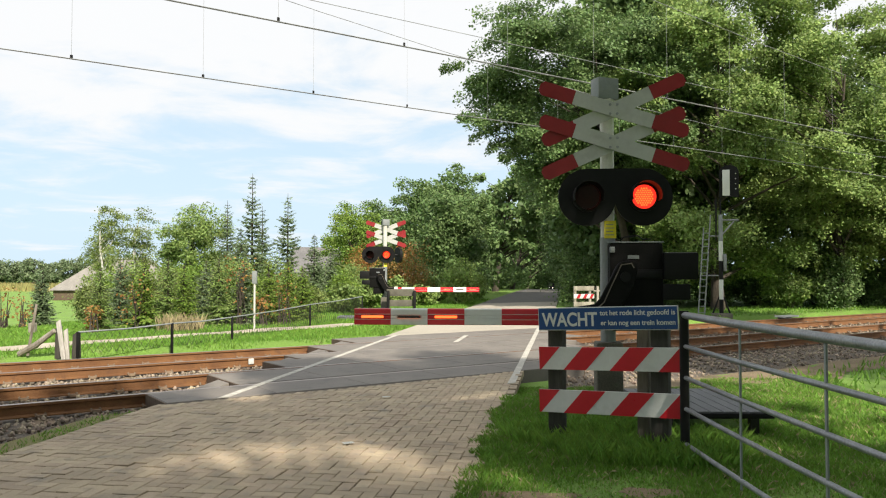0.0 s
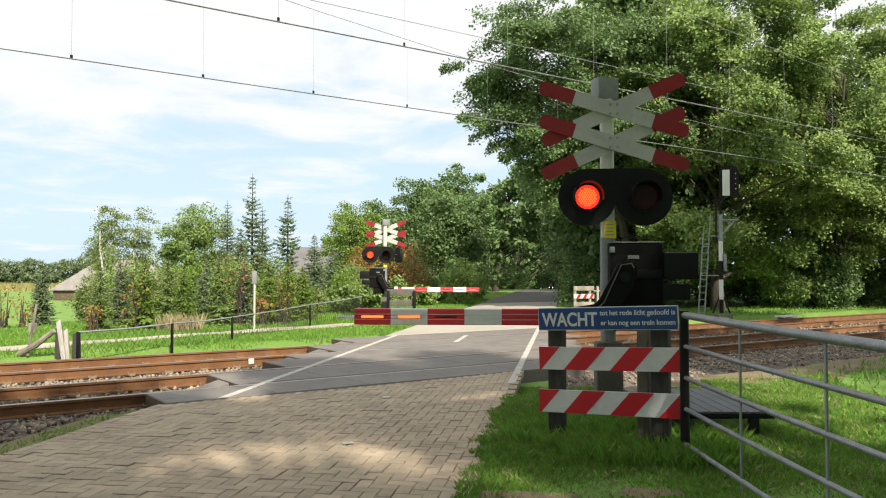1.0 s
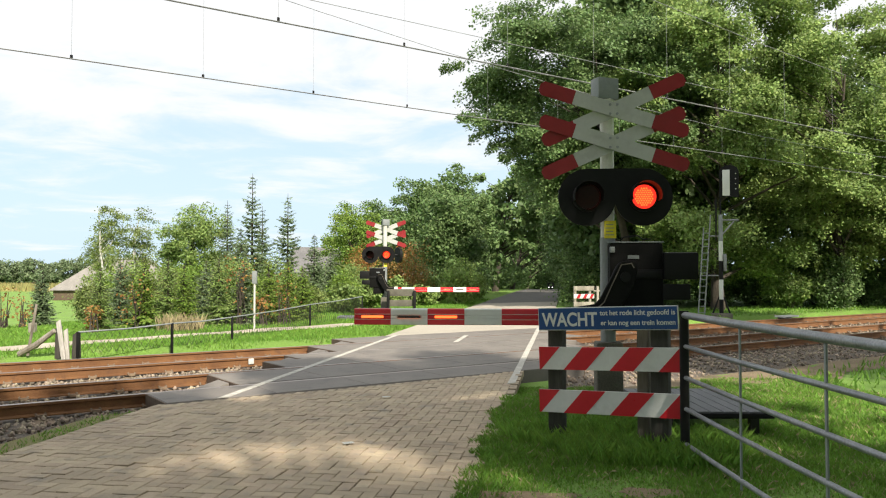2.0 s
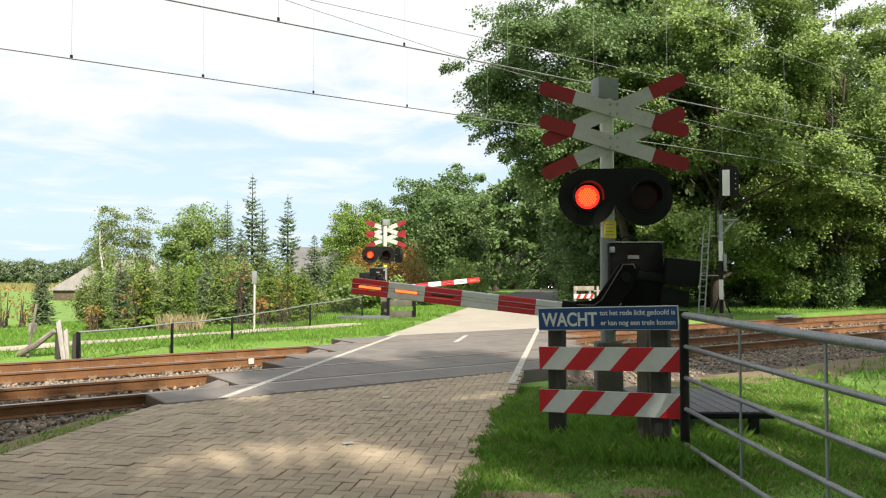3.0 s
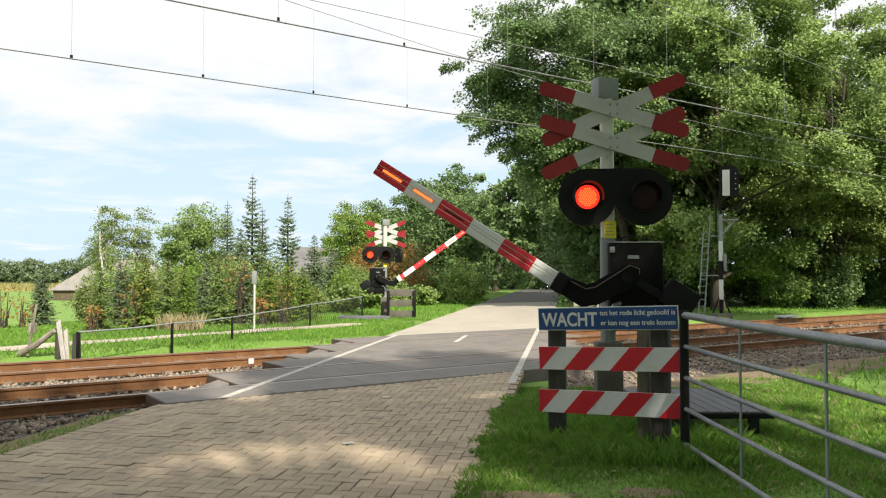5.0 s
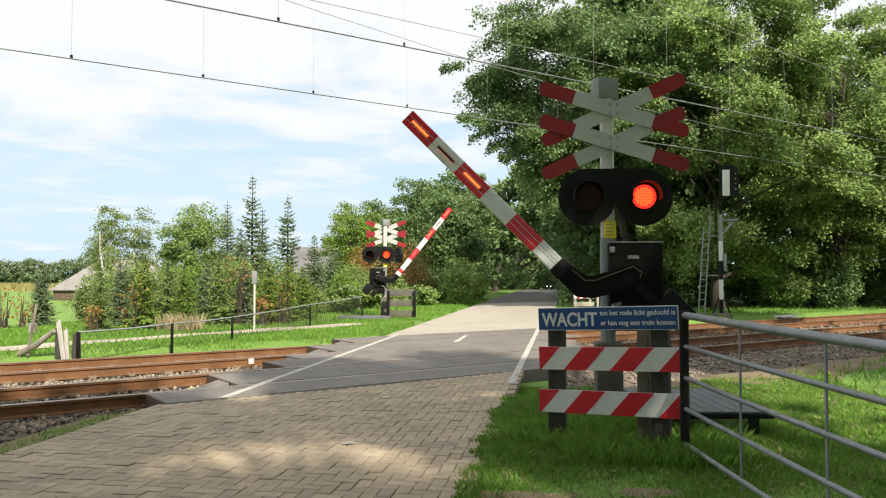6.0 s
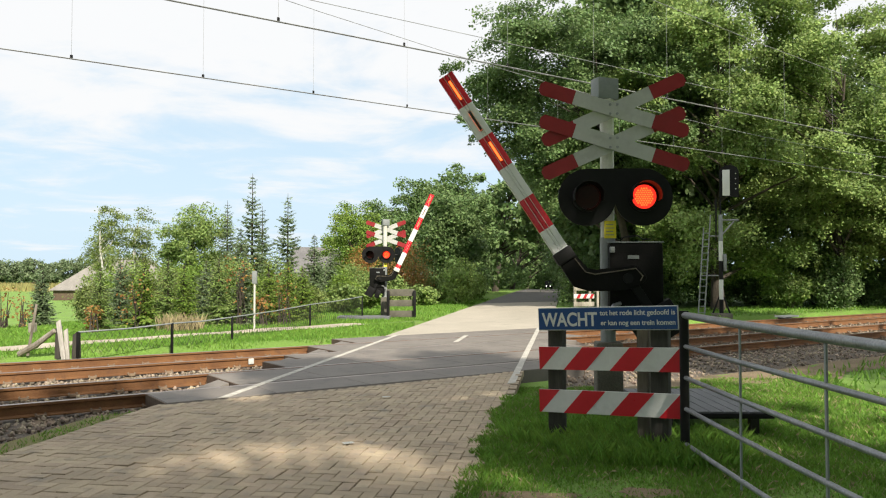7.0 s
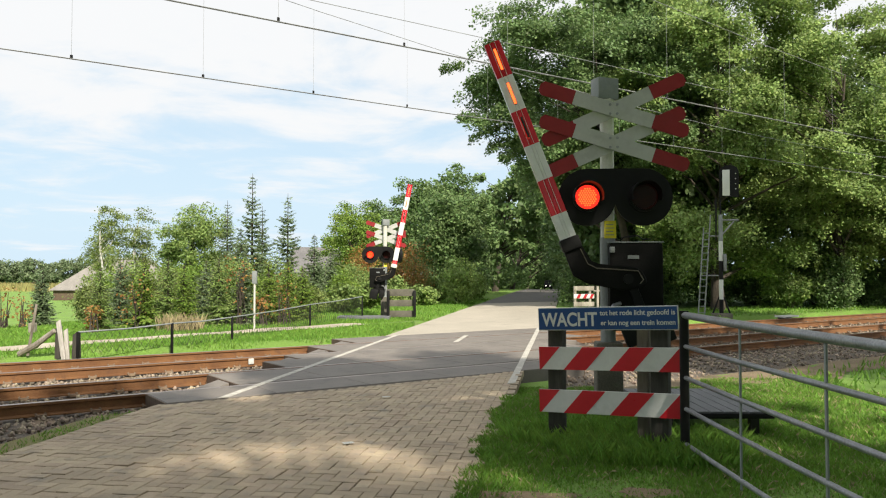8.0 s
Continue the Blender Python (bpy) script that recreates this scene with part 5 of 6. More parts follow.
def make_grass():
    rng = np.random.default_rng(9)

    def scatter(n, x0, x1, y0, y1, rule):
        x, y = rng.uniform(x0, x1, n), rng.uniform(y0, y1, n)
        k = rule(x, y, N.x * x + N.y * y, Q.x * x + Q.y * y)
        return x[k], y[k]

    clump = lambda x, y: np.sin(2.3 * x + 1.1 * np.sin(1.9 * y)) * np.sin(2.9 * y + 1.3 * np.sin(1.7 * x))
    near = lambda x, y, p, q: (q > ROAD_R - 0.06 + 0.10 * np.sin(5 * y) + 0.06 * np.sin(13 * y)) & ((p < 6.7 + 0.3 * np.sin(2.1 * x)) | ((q < 0.35) & (p < 9.0))) & ~((abs(x - 2.52) < 0.5) & (abs(y - 7.95) < 0.72))
    x, y = scatter(330000, -0.3, 5.5, 4.3, 11.5, near)
    h = rng.uniform(0.025, 0.075, len(x)) * (1.0 + 0.4 * clump(x, y)) * np.interp(y, (4.6, 6.5, 9), (0.55, 1.0, 1.0))
    keep = rng.random(len(x)) < 0.72 + 0.45 * clump(x, y)
    for cx, cy, a, c in SOIL_SPOTS:
        keep &= (np.hypot((x - cx) / a, (y - cy) / c) > 0.95) | (rng.random(len(x)) < 0.30)
    blades("grass_verge", "green tufted roadside grass round the sign posts", rng, x[keep], y[keep], h[keep], M_BLADE, 0.7, 0.006)
    ex, ey = scatter(60000, -0.8, 1.8, 4.4, 9.6, lambda x, y, p, q: (q > ROAD_R + 0.02 - 0.09 * np.sin(3.1 * y) * np.sin(7.7 * y + 1) - 0.05 * np.sin(23 * y)) & (q < ROAD_R + 0.12) & (p < 9.0))
    blades("grass_verge", "ragged grass creeping over the edge of the bricks", rng, ex, ey, rng.uniform(0.02, 0.06, len(ex)), M_BLADE, 0.9, 0.005, lift=np.maximum(0.0, 0.005 - ground_z(ex, ey)))
    dry = rng.random(len(x)) < 0.05
    blades("dry_blades", "dry straw-coloured blades among the verge grass", rng, x[dry], y[dry], h[dry] * 1.1, M_DRYGRASS, 0.9, 0.005)
    foot = lambda x, y, p, q: near(x, y, p, q) & ((np.hypot(x - 1.05, y - 7.25) < 0.45) | (np.hypot(x - 1.75, y - 7.0) < 0.9) | (np.hypot(x - 2.0, y - 6.4) < 0.4))
    x, y = scatter(26000, 0.0, 3.2, 5.8, 8.6, foot)
    blades("tall_grass", "longer uncut grass round the post feet", rng, x, y, rng.uniform(0.06, 0.19, len(x)), M_BLADE, 0.7, 0.005)
    x, y = scatter(42000, 4.5, 30, 8, 40, lambda x, y, p, q: (((p > 3) & (p < 6.8)) | ((p > 17.0) & (p < 21.5))) & (q > 0.3))
    blades("grass_verge", "sunny grass strip beside the railway", rng, x, y, rng.uniform(0.06, 0.16, len(x)), M_BLADE, 0.7, 0.014)
    x, y = scatter(95000, -16, 3, 12, 48, lambda x, y, p, q: (p > 16.9 + 0.2 * np.sin(3 * x)) & (q < -4.5 + 0.1 * np.sin(2 * y)) & ((p > path_p(U.x * x + U.y * y) + 1.0) | (p < path_p(U.x * x + U.y * y) - 0.05)))
    blades("grass_verge", "bright sunlit grass verge behind the railway", rng, x, y, rng.uniform(0.05, 0.14, len(x)), M_BLADE, 0.7, 0.014)
    x, y = scatter(170000, -14, 0, 12, 27, lambda x, y, p, q: (p > 16.75 + 0.15 * np.sin(3 * x)) & (q < -4.5 + 0.1 * np.sin(2 * y)) & ((p > path_p(U.x * x + U.y * y) + 1.0) | (p < path_p(U.x * x + U.y * y) - 0.05)))
    blades("grass_verge", "dense bright mown grass between railway and path", rng, x, y, rng.uniform(0.03, 0.09, len(x)), M_BLADE, 0.7, 0.010)
    x, y = scatter(16000, -6, -2.2, 4.8, 10, lambda x, y, p, q: (q < ROAD_L + 0.05 + 0.10 * np.sin(4 * y)) & (q > -6.4) & ((p < 7.5) | ((q > -5.05) & (p < 9.3))))
    blades("grass_verge", "thin dry grass between paving edge and ballast", rng, x, y, rng.uniform(0.02, 0.06, len(x)), M_BLADE, 0.8, 0.006, lift=np.maximum(0.0, -0.06 - ground_z(x, y)))
    x, y = scatter(420, -7.6, -6.6, 20.6, 21.6, lambda x, y, p, q: (p > 19.4))
    blades("dry_reeds", "pale dry tall grass tuft by the path", rng, x, y, rng.uniform(0.2, 0.55, len(x)), M_DRYGRASS, 0.35, 0.008)
    # maize field edge far off
    n = 9000
    x, y = rng.uniform(-150, -58, n), rng.uniform(142, 172, n)
    ob = blades("maize_field", "ripe yellow-green maize field edge", rng, x, y, rng.uniform(1.0, 1.6, n), M_MAIZE, 0.35, 0.14)


make_grass()


# ---- fence, posts, overhead line, buildings ----
def make_left_fence():
    f = thing("low_fence", "low dark post fence with a tube rail beside the path", "fence")
    posts = ((-6.83, 14.64, 0.42), (-5.58, 16.11, 0.49), (-4.83, 17.91, 0.52), (-3.88, 22.82, 0.62), (-2.75, 26.6, 0.75))
    for x, y, h in posts:
        b = bmesh.new()
        box(b, (x, y, h / 2 - 0.06), (0.05, 0.05, h + 0.14), bevel=0.01)
        part("post", b, M_BLACK, f)
    for (x0, y0, h0), (x1, y1, h1) in zip(posts, posts[1:]):
        b = bmesh.new()
        pipe(b, [(x0, y0, h0), ((x0 + x1) / 2, (y0 + y1) / 2, (h0 + h1) / 2 - 0.02), (x1, y1, h1)], 0.016, 7)
        part("rail", b, M_GREYPAINT, f)
        # chain-link mesh of slanting wires
        b = bmesh.new()
        n = int(math.hypot(x1 - x0, y1 - y0) / 0.14)
        A = lambda t, z: (x0 + (x1 - x0) * t, y0 + (y1 - y0) * t, (h0 + (h1 - h0) * t) * z)
        for k in range(n - 1):
            for z0, z1 in ((0.02, 0.98), (0.98, 0.02)):
                pipe(b, [A(k / n, z0), A((k + 2) / n, z1)], 0.0035, 3)
        part("mesh_wire", b, M_TIMBER_DARK, f, "dark chain-link mesh")


make_left_fence()


def make_posts():
    dark, pale = "dark weathered timber post at the fence end", "sun-bleached split timber plank leaning on the post"
    for (x, y, h, w, lean, mt, lab) in ((-7.30, 14.85, 0.50, 0.10, 1, M_TIMBER_DARK, dark), (-7.16, 14.75, 0.63, 0.085, -9, M_TIMBER_BLEACHED, pale), (-7.10, 14.80, 0.46, 0.075, -5, M_TIMBER_BLEACHED, pale),
                                        (-6.99, 14.85, 0.38, 0.07, 2, M_TIMBER_DARK, dark), (-6.90, 14.8, 0.41, 0.08, -2, M_TIMBER_DARK, dark)):
        b = bmesh.new()
        box(b, (0, 0, h / 2 - 0.05), (w, 0.09 if mt is M_TIMBER_DARK else 0.045, h + 0.1), bevel=0.012)
        for v in b.verts:
            if v.co.z > h - 0.06:
                v.co.z += 0.5 * v.co.x
        bmesh.ops.rotate(b, verts=b.verts, cent=(0, 0, 0), matrix=Matrix.Rotation(radians(lean), 3, "Y"))
        o = solid("timber_post", b, mt, lab, "post", "timber posts")
        o.location = (x, y, 0)
    b = bmesh.new()
    pipe(b, [(-8.10, 14.95, -0.02), (-7.75, 14.9, 0.16), (-7.34, 14.78, 0.44)], [0.055, 0.06, 0.045], 8)
    solid("timber_strut", b, M_TIMBER, "slanting round timber strut against the post", "strut")
    b = bmesh.new()
    pipe(b, [(-7.93, 14.95, -0.05), (-7.78, 14.95, 0.93)], [0.03, 0.024], 8)
    solid("thin_pole", b, M_TIMBER, "thin leaning grey pole in the grass", "pole")
    b = bmesh.new()
    box(b, (-10.6, 20.2, 0.0), (0.16, 0.16, 0.5), bevel=0.02)
    solid("marker_post", b, M_TIMBER, "small pale marker post by the path", "post")
    t = thing("marker_mast", "thin white mast with a grey box near the shrubs", "mast", pose(-5.02, 20.8, 0))
    b = bmesh.new()
    rod(b, (0, 0, -0.1), (0, 0, 1.35), 0.027, 0.027, 10)
    part("mast", b, M_POLE, t)
    b = bmesh.new()
    box(b, (0, 0, 1.42), (0.13, 0.10, 0.34), bevel=0.02)
    part("box", b, M_GREYPAINT, t)


make_posts()


def make_far_stands():
    t = thing("board_stand", "grey timber stand with three boards behind the far barrier", "sign", pose(-1.45, 26.6, -0.1))
    for x in (-0.42, 0.48):
        b = bmesh.new()
        box(b, (x, 0, 0.5), (0.10, 0.10, 1.1), bevel=0.012)
        part("post", b, M_BLACK, t)
    for z, h in ((0.98, 0.24), (0.62, 0.22), (0.26, 0.22)):
        b = bmesh.new()
        box(b, (0, 0.07, z), (0.95, 0.03, h), bevel=0.005)
        part("board", b, M_CONCRETE, t)
    t = thing("board_stand", "sunlit pale stand with a red-white board across the tracks", "sign", pose(5.35, 29.8, -0.05, 0, 0, 20))
    for x in (-0.36, 0.28, 0.62):
        b = bmesh.new()
        box(b, (x, 0, 0.52), (0.09, 0.09, 1.15), bevel=0.012)
        part("post", b, M_TIMBER, t)
    for z, mt in ((1.02, M_TIMBER), (0.72, M_WHITE), (0.42, M_TIMBER)):
        b = bmesh.new()
        box(b, (0.0, -0.06, z), (0.88, 0.03, 0.17), bevel=0.005)
        ob = part("board", b, mt, t, "striped board" if mt is M_WHITE else "")
        if mt is M_WHITE:
            for i in range(3):
                x = -0.34 + 0.28 * i
                b = bmesh.new()
                prism(b, [(x, z - 0.08), (x + 0.13, z - 0.08), (x + 0.22, z + 0.08), (x + 0.09, z + 0.08)], 0.004, Matrix.Translation((0, -0.078, 0)))
                part("stripe", b, M_RED, ob, smooth=False)
    b = bmesh.new()
    box(b, (0.75, 0, 0.92), (0.6, 0.04, 0.05), bevel=0.005)
    part("rail", b, M_TIMBER, t)
    b = bmesh.new()
    box(b, (-2.65, 26.4, 0.03), (1.75, 0.9, 0.14), bevel=0.01)
    solid("service_step", b, M_PLAT, "pale flat service platform in the grass by the barrier", "platform")
    t = thing("cable_cover", "pale concrete cable cover lying beside the far track", "cable cover", pose(11.75, 26.9, -0.08, 0, 0, 35))
    b = bmesh.new()
    box(b, (0.15, 0, 0.14), (0.9, 0.35, 0.06), bevel=0.01)
    part("cover_slab", b, M_WHITE, t)
    b = bmesh.new()
    box(b, (0.0, 0, 0.05), (0.35, 0.3, 0.14), bevel=0.01)
    part("cover_block", b, M_BLACK, t)


make_far_stands()


def make_overhead():
    def span(name, label, p, zf, r, s0=-45, s1=150, twin=0.0):
        t = thing(name, label, "overhead wire")
        for off in ((-twin, twin) if twin else (0,)):
            b = bmesh.new()
            n = 60
            pts = []
            for i in range(n + 1):
                s = s0 + (s1 - s0) * i / n
                pts.append((*along(s, p + off), zf(s)))
            pipe(b, pts, r, 5)
            part("wire", b, M_WIRE, t)
        return t

    def sag(z, low, s_low, span_len=62):
        return lambda s: low + (z - low) * (((s - s_low + span_len / 2) % span_len - span_len / 2) / (span_len / 2)) ** 2

    near_c = span("contact_wire", "thin twin copper contact wire above the near track", 11.03, lambda s: 5.33, 0.008, twin=0.014)
    far_c = span("contact_wire", "thin twin copper contact wire above the far track", 14.40, lambda s: 5.165, 0.008, twin=0.014)
    near_m, far_m = sag(9.0, 6.75, 30), sag(8.6, 5.84, 26)
    span("carrier_wire", "thin sagging carrier wire above the near track", 11.03, near_m, 0.007)
    span("carrier_wire", "thin sagging carrier wire above the far track", 14.40, far_m, 0.007)
    span("feeder_wire", "single thin feeder wire along the railway", 18.2, lambda s: 8.55, 0.010)
    for t, p, z0, fm, first in ((near_c, 11.03, 5.33, near_m, 4.66), (far_c, 14.40, 5.165, far_m, 2.35)):
        for i in range(-5, 16):
            s = first + 2.25 * i
            b = bmesh.new()
            pipe(b, [(*along(s, p), z0), (*along(s, p), fm(s))], 0.0025, 4)
            part("dropper", b, M_WIRE, t)
            b = bmesh.new()
            box(b, (*along(s, p), z0 + 0.035), (0.035, 0.035, 0.06))
            part("clamp", b, M_BLACK, t, smooth=False)


make_overhead()


def make_barn():
    Y = 94.0
    x0, x1 = spot(95, Y), spot(300, Y)
    z0 = float(ground_z(x0, Y)) - 0.1
    t = thing("barn", "long low farm barn with a wide grey hipped roof", "barn", pose((x0 + x1) / 2, Y + 4, z0))
    w, d = (x1 - x0) / 2, 4.0
    b = bmesh.new()
    box(b, (0, 0, 0.7), (2 * w, 2 * d, 1.5))
    wall = part("wall", b, M_BOARDS, t, "low brown boarded wall", smooth=False)
    b = bmesh.new()
    e = 1.30
    lo = [(-w - 0.4, -d - 0.4, e), (w + 0.4, -d - 0.4, e), (w + 0.4, d + 0.4, e), (-w - 0.4, d + 0.4, e)]
    hi = [(-w + 4.0, 0, e + 3.9), (w - 4.0, 0, e + 3.9)]
    v = [b.verts.new(c) for c in lo + hi]
    for f in ((0, 1, 5, 4), (2, 3, 4, 5), (1, 2, 5), (3, 0, 4), (3, 2, 1, 0)):
        b.faces.new([v[i] for i in f])
    part("roof", b, M_THATCH, t, "weathered pale grey roof", smooth=False)
    b = bmesh.new()
    box(b, (0, 0, e + 3.92), (2 * w - 8, 0.3, 0.12))
    part("ridge", b, M_WHITE, t, smooth=False)
    Y = 74.0
    t = thing("farmhouse", "farmhouse with a steep grey tiled roof half hidden by trees", "house", pose(spot(560, Y), Y + 4, float(ground_z(spot(560, Y), Y)) - 0.1, 0, 0, 20))
    b = bmesh.new()
    box(b, (0, 0, 1.0), (7.4, 6, 2.2))
    part("wall", b, M_HOUSE_BRICK, t, smooth=False)
    b = bmesh.new()
    lo = [(-3.8, -3.4, 1.9), (3.8, -3.4, 1.9), (3.8, 3.4, 1.9), (-3.8, 3.4, 1.9)]
    hi = [(-3.0, 0, 5.2), (2.4, 0, 5.2)]
    v = [b.verts.new(c) for c in lo + hi]
    for f in ((0, 1, 5, 4), (2, 3, 4, 5), (1, 2, 5), (3, 0, 4), (3, 2, 1, 0)):
        b.faces.new([v[i] for i in f])
    part("roof", b, M_TILE_ROOF, t, "grey tiled roof", smooth=False)
    b = bmesh.new()
    box(b, (1.4, -2.1, 3.3), (0.3, 0.12, 0.5), bevel=0.02)
    part("roof_window", b, M_GLASS_DARK, t)


make_barn()


def make_soil_strip():
    b = bmesh.new()
    qs = [0.1 + 0.35 * i for i in range(110)]
    prev = None
    for i, q in enumerate(qs):
        p0 = 6.2 + 0.2 * math.sin(1.1 * i) + 0.12 * math.sin(2.7 * i)
        row = []
        for k in range(8):
            v = at_pq(p0 + (7.8 - p0) * k / 7, q)
            row.append(b.verts.new((*v, float(ground_z(*v)) + 0.008)))
        if prev:
            for k in range(7):
                b.faces.new((prev[k], row[k], row[k + 1], prev[k + 1]))
        prev = row
    solid("soil_strip", b, M_SOIL, "bare brown soil strip between grass and ballast", "soil", kind="structure")


make_soil_strip()


def make_soil_spots():
    """Trodden bare places in the verge, with a few fallen leaves."""
    rng = np.random.default_rng(77)
    for cx, cy, a, c in SOIL_SPOTS:
        b = bmesh.new()
        mid = b.verts.new((cx, cy, float(ground_z(cx, cy)) + 0.010))
        rim = []
        for i in range(26):
            t = 2 * math.pi * i / 26
            k = 1 + 0.18 * math.sin(3 * t + cx) + 0.12 * math.sin(7 * t) + rng.normal() * 0.05
            x, y = cx + a * k * math.cos(t), cy + c * k * math.sin(t)
            rim.append(b.verts.new((x, y, float(ground_z(x, y)) + 0.004)))
        for i in range(26):
            b.faces.new((mid, rim[i], rim[(i + 1) % 26]))
        solid("soil_patch", b, M_SOIL, "bare trodden soil patch in the verge", "soil", kind="structure")
    first = None
    for i in range(34):
        x, y = rng.uniform(0.0, 2.6), rng.uniform(5.0, 7.4)
        if q_of(x, y) < ROAD_R + 0.1:
            continue
        if first is None:
            b = bmesh.new()
            v = [b.verts.new(c) for c in ((-0.035, 0, 0), (-0.01, -0.018, 0.006), (0.035, 0, 0.002), (-0.01, 0.018, 0.008))]
            b.faces.new(v)
            bmesh.ops.solidify(b, geom=b.faces[:], thickness=0.001)
            o = first = solid("fallen_leaf", b, M_DRYGRASS, "small dry straw-brown fallen leaf in the grass", "leaf", "fallen leaves")
        else:
            o = first.copy()
            scene.collection.objects.link(o)
        o.matrix_basis = pose(x, y, float(ground_z(x, y)) + 0.025, rng.normal() * 12, rng.normal() * 12, rng.uniform(0, 360))


make_soil_spots()


def make_left_edge():
    """Mossy soil edge between the bricks and the ballast."""
    b = bmesh.new()
    prev = None
    for i in range(24):
        p = 4.2 + 0.22 * i
        q0 = -6.6 if p < 7.5 else -5.12
        row = []
        for k in range(7):
            v = at_pq(p, q0 + (ROAD_L + 0.03 - q0) * k / 6)
            row.append(b.verts.new((*v, max(float(ground_z(*v)), -0.075) + 0.02)))
        if prev:
            for k in range(6):
                b.faces.new((prev[k], row[k], row[k + 1], prev[k + 1]))
        prev = row
    solid("mossy_edge", b, M_MOSS, "mossy brown soil edge between bricks and ballast", "soil", kind="structure")


make_left_edge()


def make_bricks():
    """90 degree herringbone of 21 x 10.5 cm pavers on a sand bed."""
    bed = bmesh.new()
    slab(bed, quad_pq(-3.0, 9.35, ROAD_L + 0.02, ROAD_R - 0.02), -0.17, -0.012)
    road = solid("brick_road", bed, M_JOINT, "worn brown-grey herringbone brick road up to the crossing", "road", kind="structure", smooth=False)
    u = 0.1055
    g = 0.0026
    meshes = []
    for w, h in ((2 * u, u), (u, 2 * u), (u, u)):
        b = bmesh.new()
        box(b, (0, 0, -0.04), (w - g * 2, h - g * 2, 0.08))
        bmesh.ops.bevel(b, geom=[e for e in b.edges if all(v.co.z > -0.001 for v in e.verts)], offset=0.004, segments=1, affect="EDGES")
        bmesh.ops.recalc_face_normals(b, faces=b.faces)
        me = bpy.data.meshes.new("brick")
        b.to_mesh(me)
        b.free()
        me.materials.append(M_BRICK)
        meshes.append(me)
    rng = np.random.default_rng(21)
    rot = Matrix.Rotation(-RA, 4, "Z")
    O = Vector(at_pq(0, 0))
    cells = []
    ni = int((ROAD_R - ROAD_L) / u)
    for j in range(-20, 190):
        for i in range(-2, ni + 2):
            k = (i - j) % 4
            if k not in (0, 3):
                continue
            w, h = ((2 * u, u), (u, 2 * u))[0 if k == 0 else 1]
            q = ROAD_L + i * u + w / 2
            r = j * u + h / 2
            if q - w / 2 < ROAD_L - 0.06 or q + w / 2 > ROAD_R + 0.06:
                continue
            x, y = Q.x * q + R.x * r, Q.y * q + R.y * r
            if max(p_of(x + dx, y + dy) for dx in (-0.08, 0.08) for dy in (-0.08, 0.08)) > 9.37:
                continue
            cells.append((x, y, 0 if k == 0 else 1))
    taken = set()
    for j in range(-22, 192):
        for i in range(-3, ni + 3):
            k = (i - j) % 4
            if k in (0, 3):
                w2, h2 = ((2, 1), (1, 2))[0 if k == 0 else 1]
                if ROAD_L + i * u < ROAD_L - 0.06 or ROAD_L + (i + w2) * u > ROAD_R + 0.06:
                    continue
                taken |= {(i + a, j + c) for a in range(w2) for c in range(h2)}
    halves = []
    for j in range(-20, 190):
        for i in range(0, ni):
            q, r = ROAD_L + (i + 0.5) * u, (j + 0.5) * u
            x, y = Q.x * q + R.x * r, Q.y * q + R.y * r
            if (i, j) not in taken and p_of(x, y) < 9.30:
                halves.append((x, y, 2))
    cells += halves
    rest = []
    single = 0
    for x, y, k in cells:
        z = float(rng.normal() * 0.0022) + 0.006 * math.sin(0.9 * x + 0.5 * y)
        m = Matrix.Translation((x, y, z)) @ rot @ Matrix.Rotation(rng.normal() * 0.012, 4, "Z") @ Matrix.Rotation(rng.normal() * 0.010, 4, "X") @ Matrix.Rotation(rng.normal() * 0.010, 4, "Y")
        if single < 300 and 5.0 < y < 6.9 and -1.9 < x < 0.4:
            o = new("brick", meshes[k])
            o.parent = road
            o.matrix_basis = m
            single += 1
        else:
            rest.append((m, k))
    V, F = [], []
    src = []
    for me in meshes:
        src.append(([v.co.copy() for v in me.vertices], [tuple(p.vertices) for p in me.polygons]))
    for m, k in rest:
        n = len(V)
        V += [tuple(m @ c) for c in src[k][0]]
        F += [tuple(n + i for i in f) for f in src[k][1]]
    o = raw("brick_rest", V, F, M_BRICK_JOINED, road)
    tagged(o, kind="stuff")


make_bricks()


def make_car():
    """A car far off in the dark of the wood, made narrow to fit the camera's view, with lit headlights, local y towards
    its tail.
    """
    t = thing("narrowed_car", "distant small dark vehicle with two lit headlamps in the wood", "vehicle")
    b = bmesh.new()
    prism(b, [(-2.1, 0.25), (2.0, 0.25), (2.1, 0.75), (1.2, 0.92), (0.7, 1.42), (-0.9, 1.45), (-1.6, 0.98), (-2.15, 0.82)], 1.1, Matrix.Rotation(radians(-90), 4, "Z"))
    bmesh.ops.bevel(b, geom=b.edges[:], offset=0.06, segments=2, affect="EDGES")
    body = part("body", b, M_CABINET, t)
    for x in (-0.30, 0.30):
        b = bmesh.new()
        rod(b, (x, -2.13, 0.66), (x, -2.0, 0.66), 0.075, 0.075, 12)
        part("headlight", b, M_HEADLIGHT, body, "round lit headlight")
        for y in (-1.3, 1.3):
            b = bmesh.new()
            rod(b, (x * 1.8 - 0.08, y, 0.31), (x * 1.8 + 0.08, y, 0.31), 0.31, 0.31, 16)
            part("wheel", b, M_BLACK, t)
    return t


CAR = make_car()


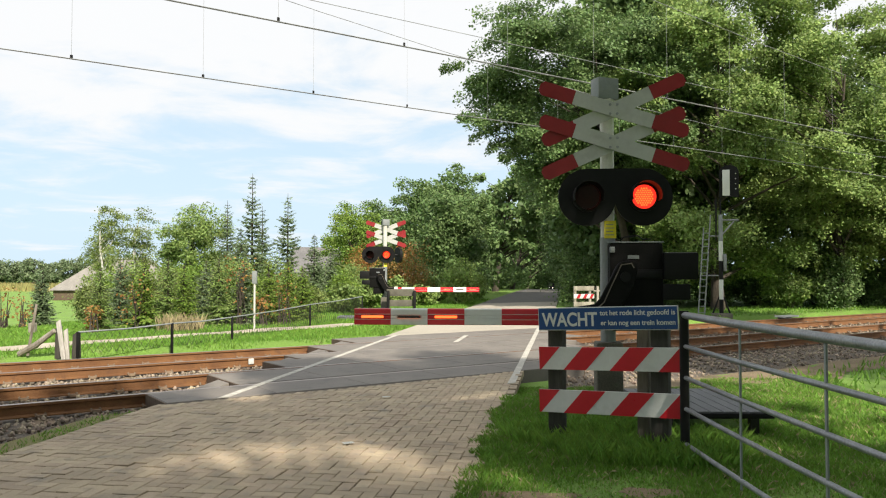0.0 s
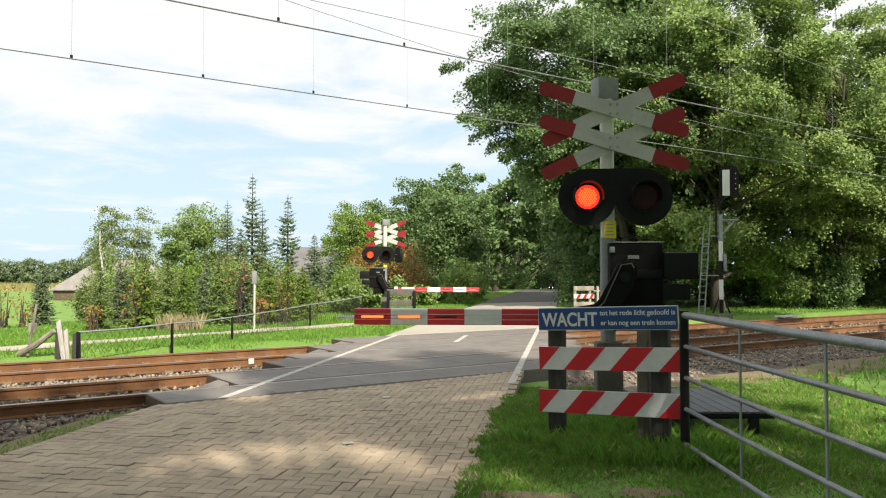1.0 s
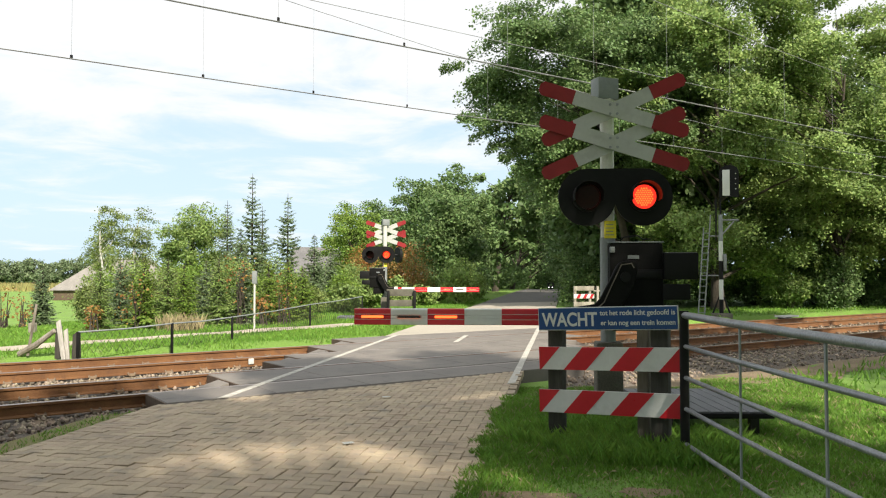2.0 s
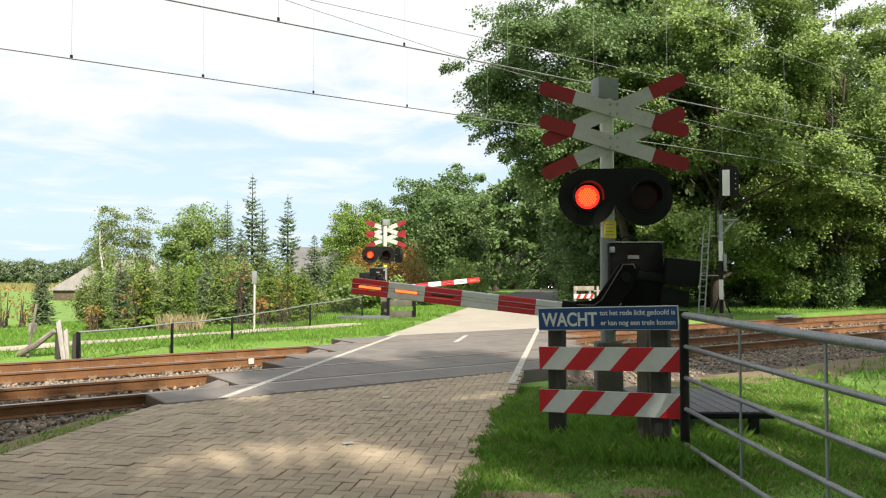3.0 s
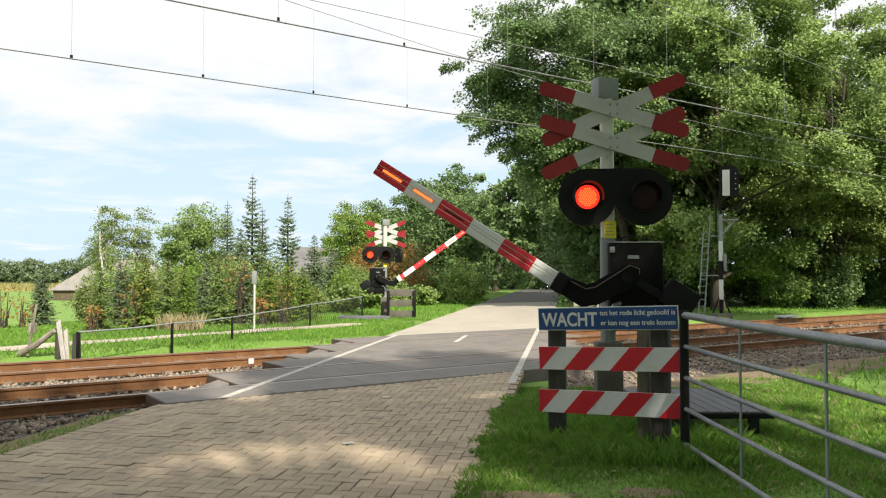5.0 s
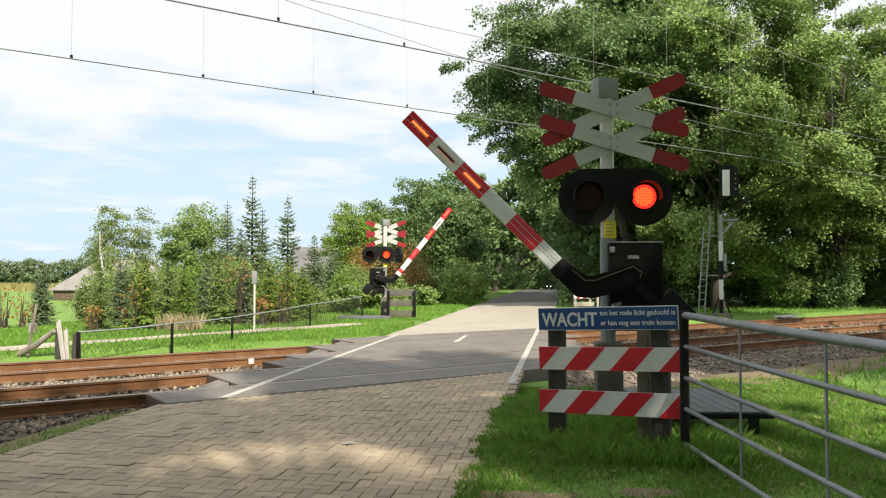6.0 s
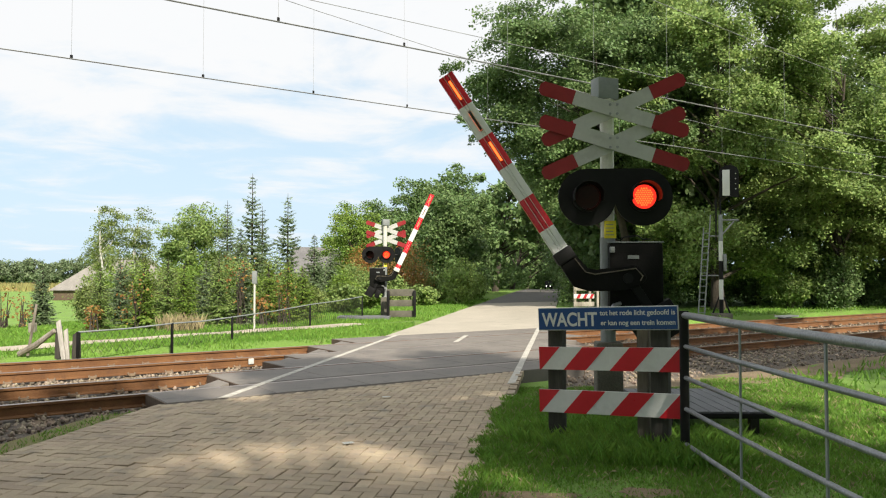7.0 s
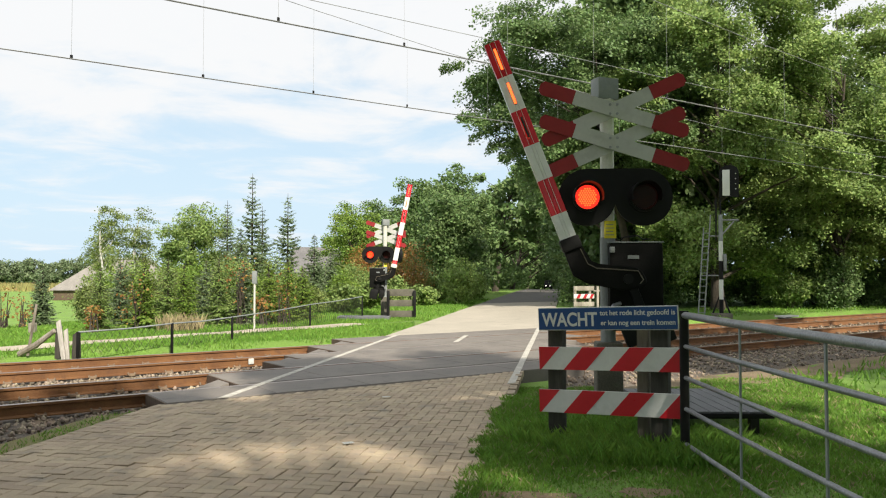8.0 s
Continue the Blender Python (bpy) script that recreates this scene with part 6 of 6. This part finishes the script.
# ---- what moves ----
NEAR_RISE = ((0, 0), (2.2, 0), (2.4, 0.6), (2.6, 2.0), (2.8, 4.2), (3.0, 6.6), (3.5, 13.0), (4.0, 19.7), (4.5, 26.4), (5.0, 32.7), (5.5, 39.0),
             (6.0, 45.2), (6.5, 51.1), (7.0, 57.0), (7.5, 63.0), (8.0, 69.0))
FAR_RISE = ((0, 0), (2.2, 0), (2.4, 0.5), (2.6, 1.5), (2.8, 3.3), (3.0, 5.8), (3.5, 12.4), (4.0, 20.3), (4.5, 28.1), (5.0, 35.9), (5.5, 43.8),
            (6.0, 51.4), (6.5, 58.1), (7.0, 64.8), (7.5, 71.7), (8.0, 78.9))
# seconds at which the lit lamp changes sides; the first one lit is the outer lamp
SWAPS = (0.20, 0.43, 0.85, 1.15, 1.42, 1.77, 2.12, 2.42, 2.74, 3.05, 3.41, 3.72, 4.07, 4.35, 4.75, 5.05, 5.40, 5.70, 6.06, 6.32, 6.66, 6.92, 7.34, 7.62, 7.91)


def flips(first_lit, turn, place):
    """Rows that swing a two-faced lamp to its other face and back at each swap; the lamp that goes on turns just before the one that goes off."""
    a, b = (0, 170) if first_lit else (170, 0)
    rows = {0: place @ turn(a)}
    for s in SWAPS:
        f0 = round(s * FPS) - (2 if b == 0 else 0)
        for i, v in enumerate((a, 85, b)):
            rows[f0 + i] = place @ turn(v)
        a, b = b, a
    rows[8 * FPS] = place @ turn(a)
    return [(f / FPS, rows[f]) for f in sorted(rows)]


def motions():
    for unit, rise, sgn in ((NEAR, NEAR_RISE, 1), (FAR, FAR_RISE, -1)):
        _, arm, lenses, bars = unit
        place = Matrix.Translation(arm.location)
        walk(arm, [(t, place @ Matrix.Rotation(radians(a * sgn), 4, "Y")) for t, a in rise])
        for lens, lit in zip(lenses, (False, True)):
            walk(lens, flips(lit, lambda a: Matrix.Rotation(radians(a), 4, "Z"), Matrix.Translation(lens.location)))
        for bar, lit in ((bars[1], False), (bars[2], True)):
            walk(bar, flips(lit, lambda a: Matrix.Rotation(radians(a), 4, "X"), Matrix.Translation(bar.location)))
    # the car comes slowly up the lane
    rows = []
    for i in range(9):
        d = 150.0 - 3.5 * i
        x, y = Q.x * -2.6 + R.x * d, Q.y * -2.6 + R.y * d
        rows.append((i * 1.0, pose(x, y, -float(lane_dip(y)), 0, 0, -math.degrees(RA))))
    walk(CAR, rows)


motions()
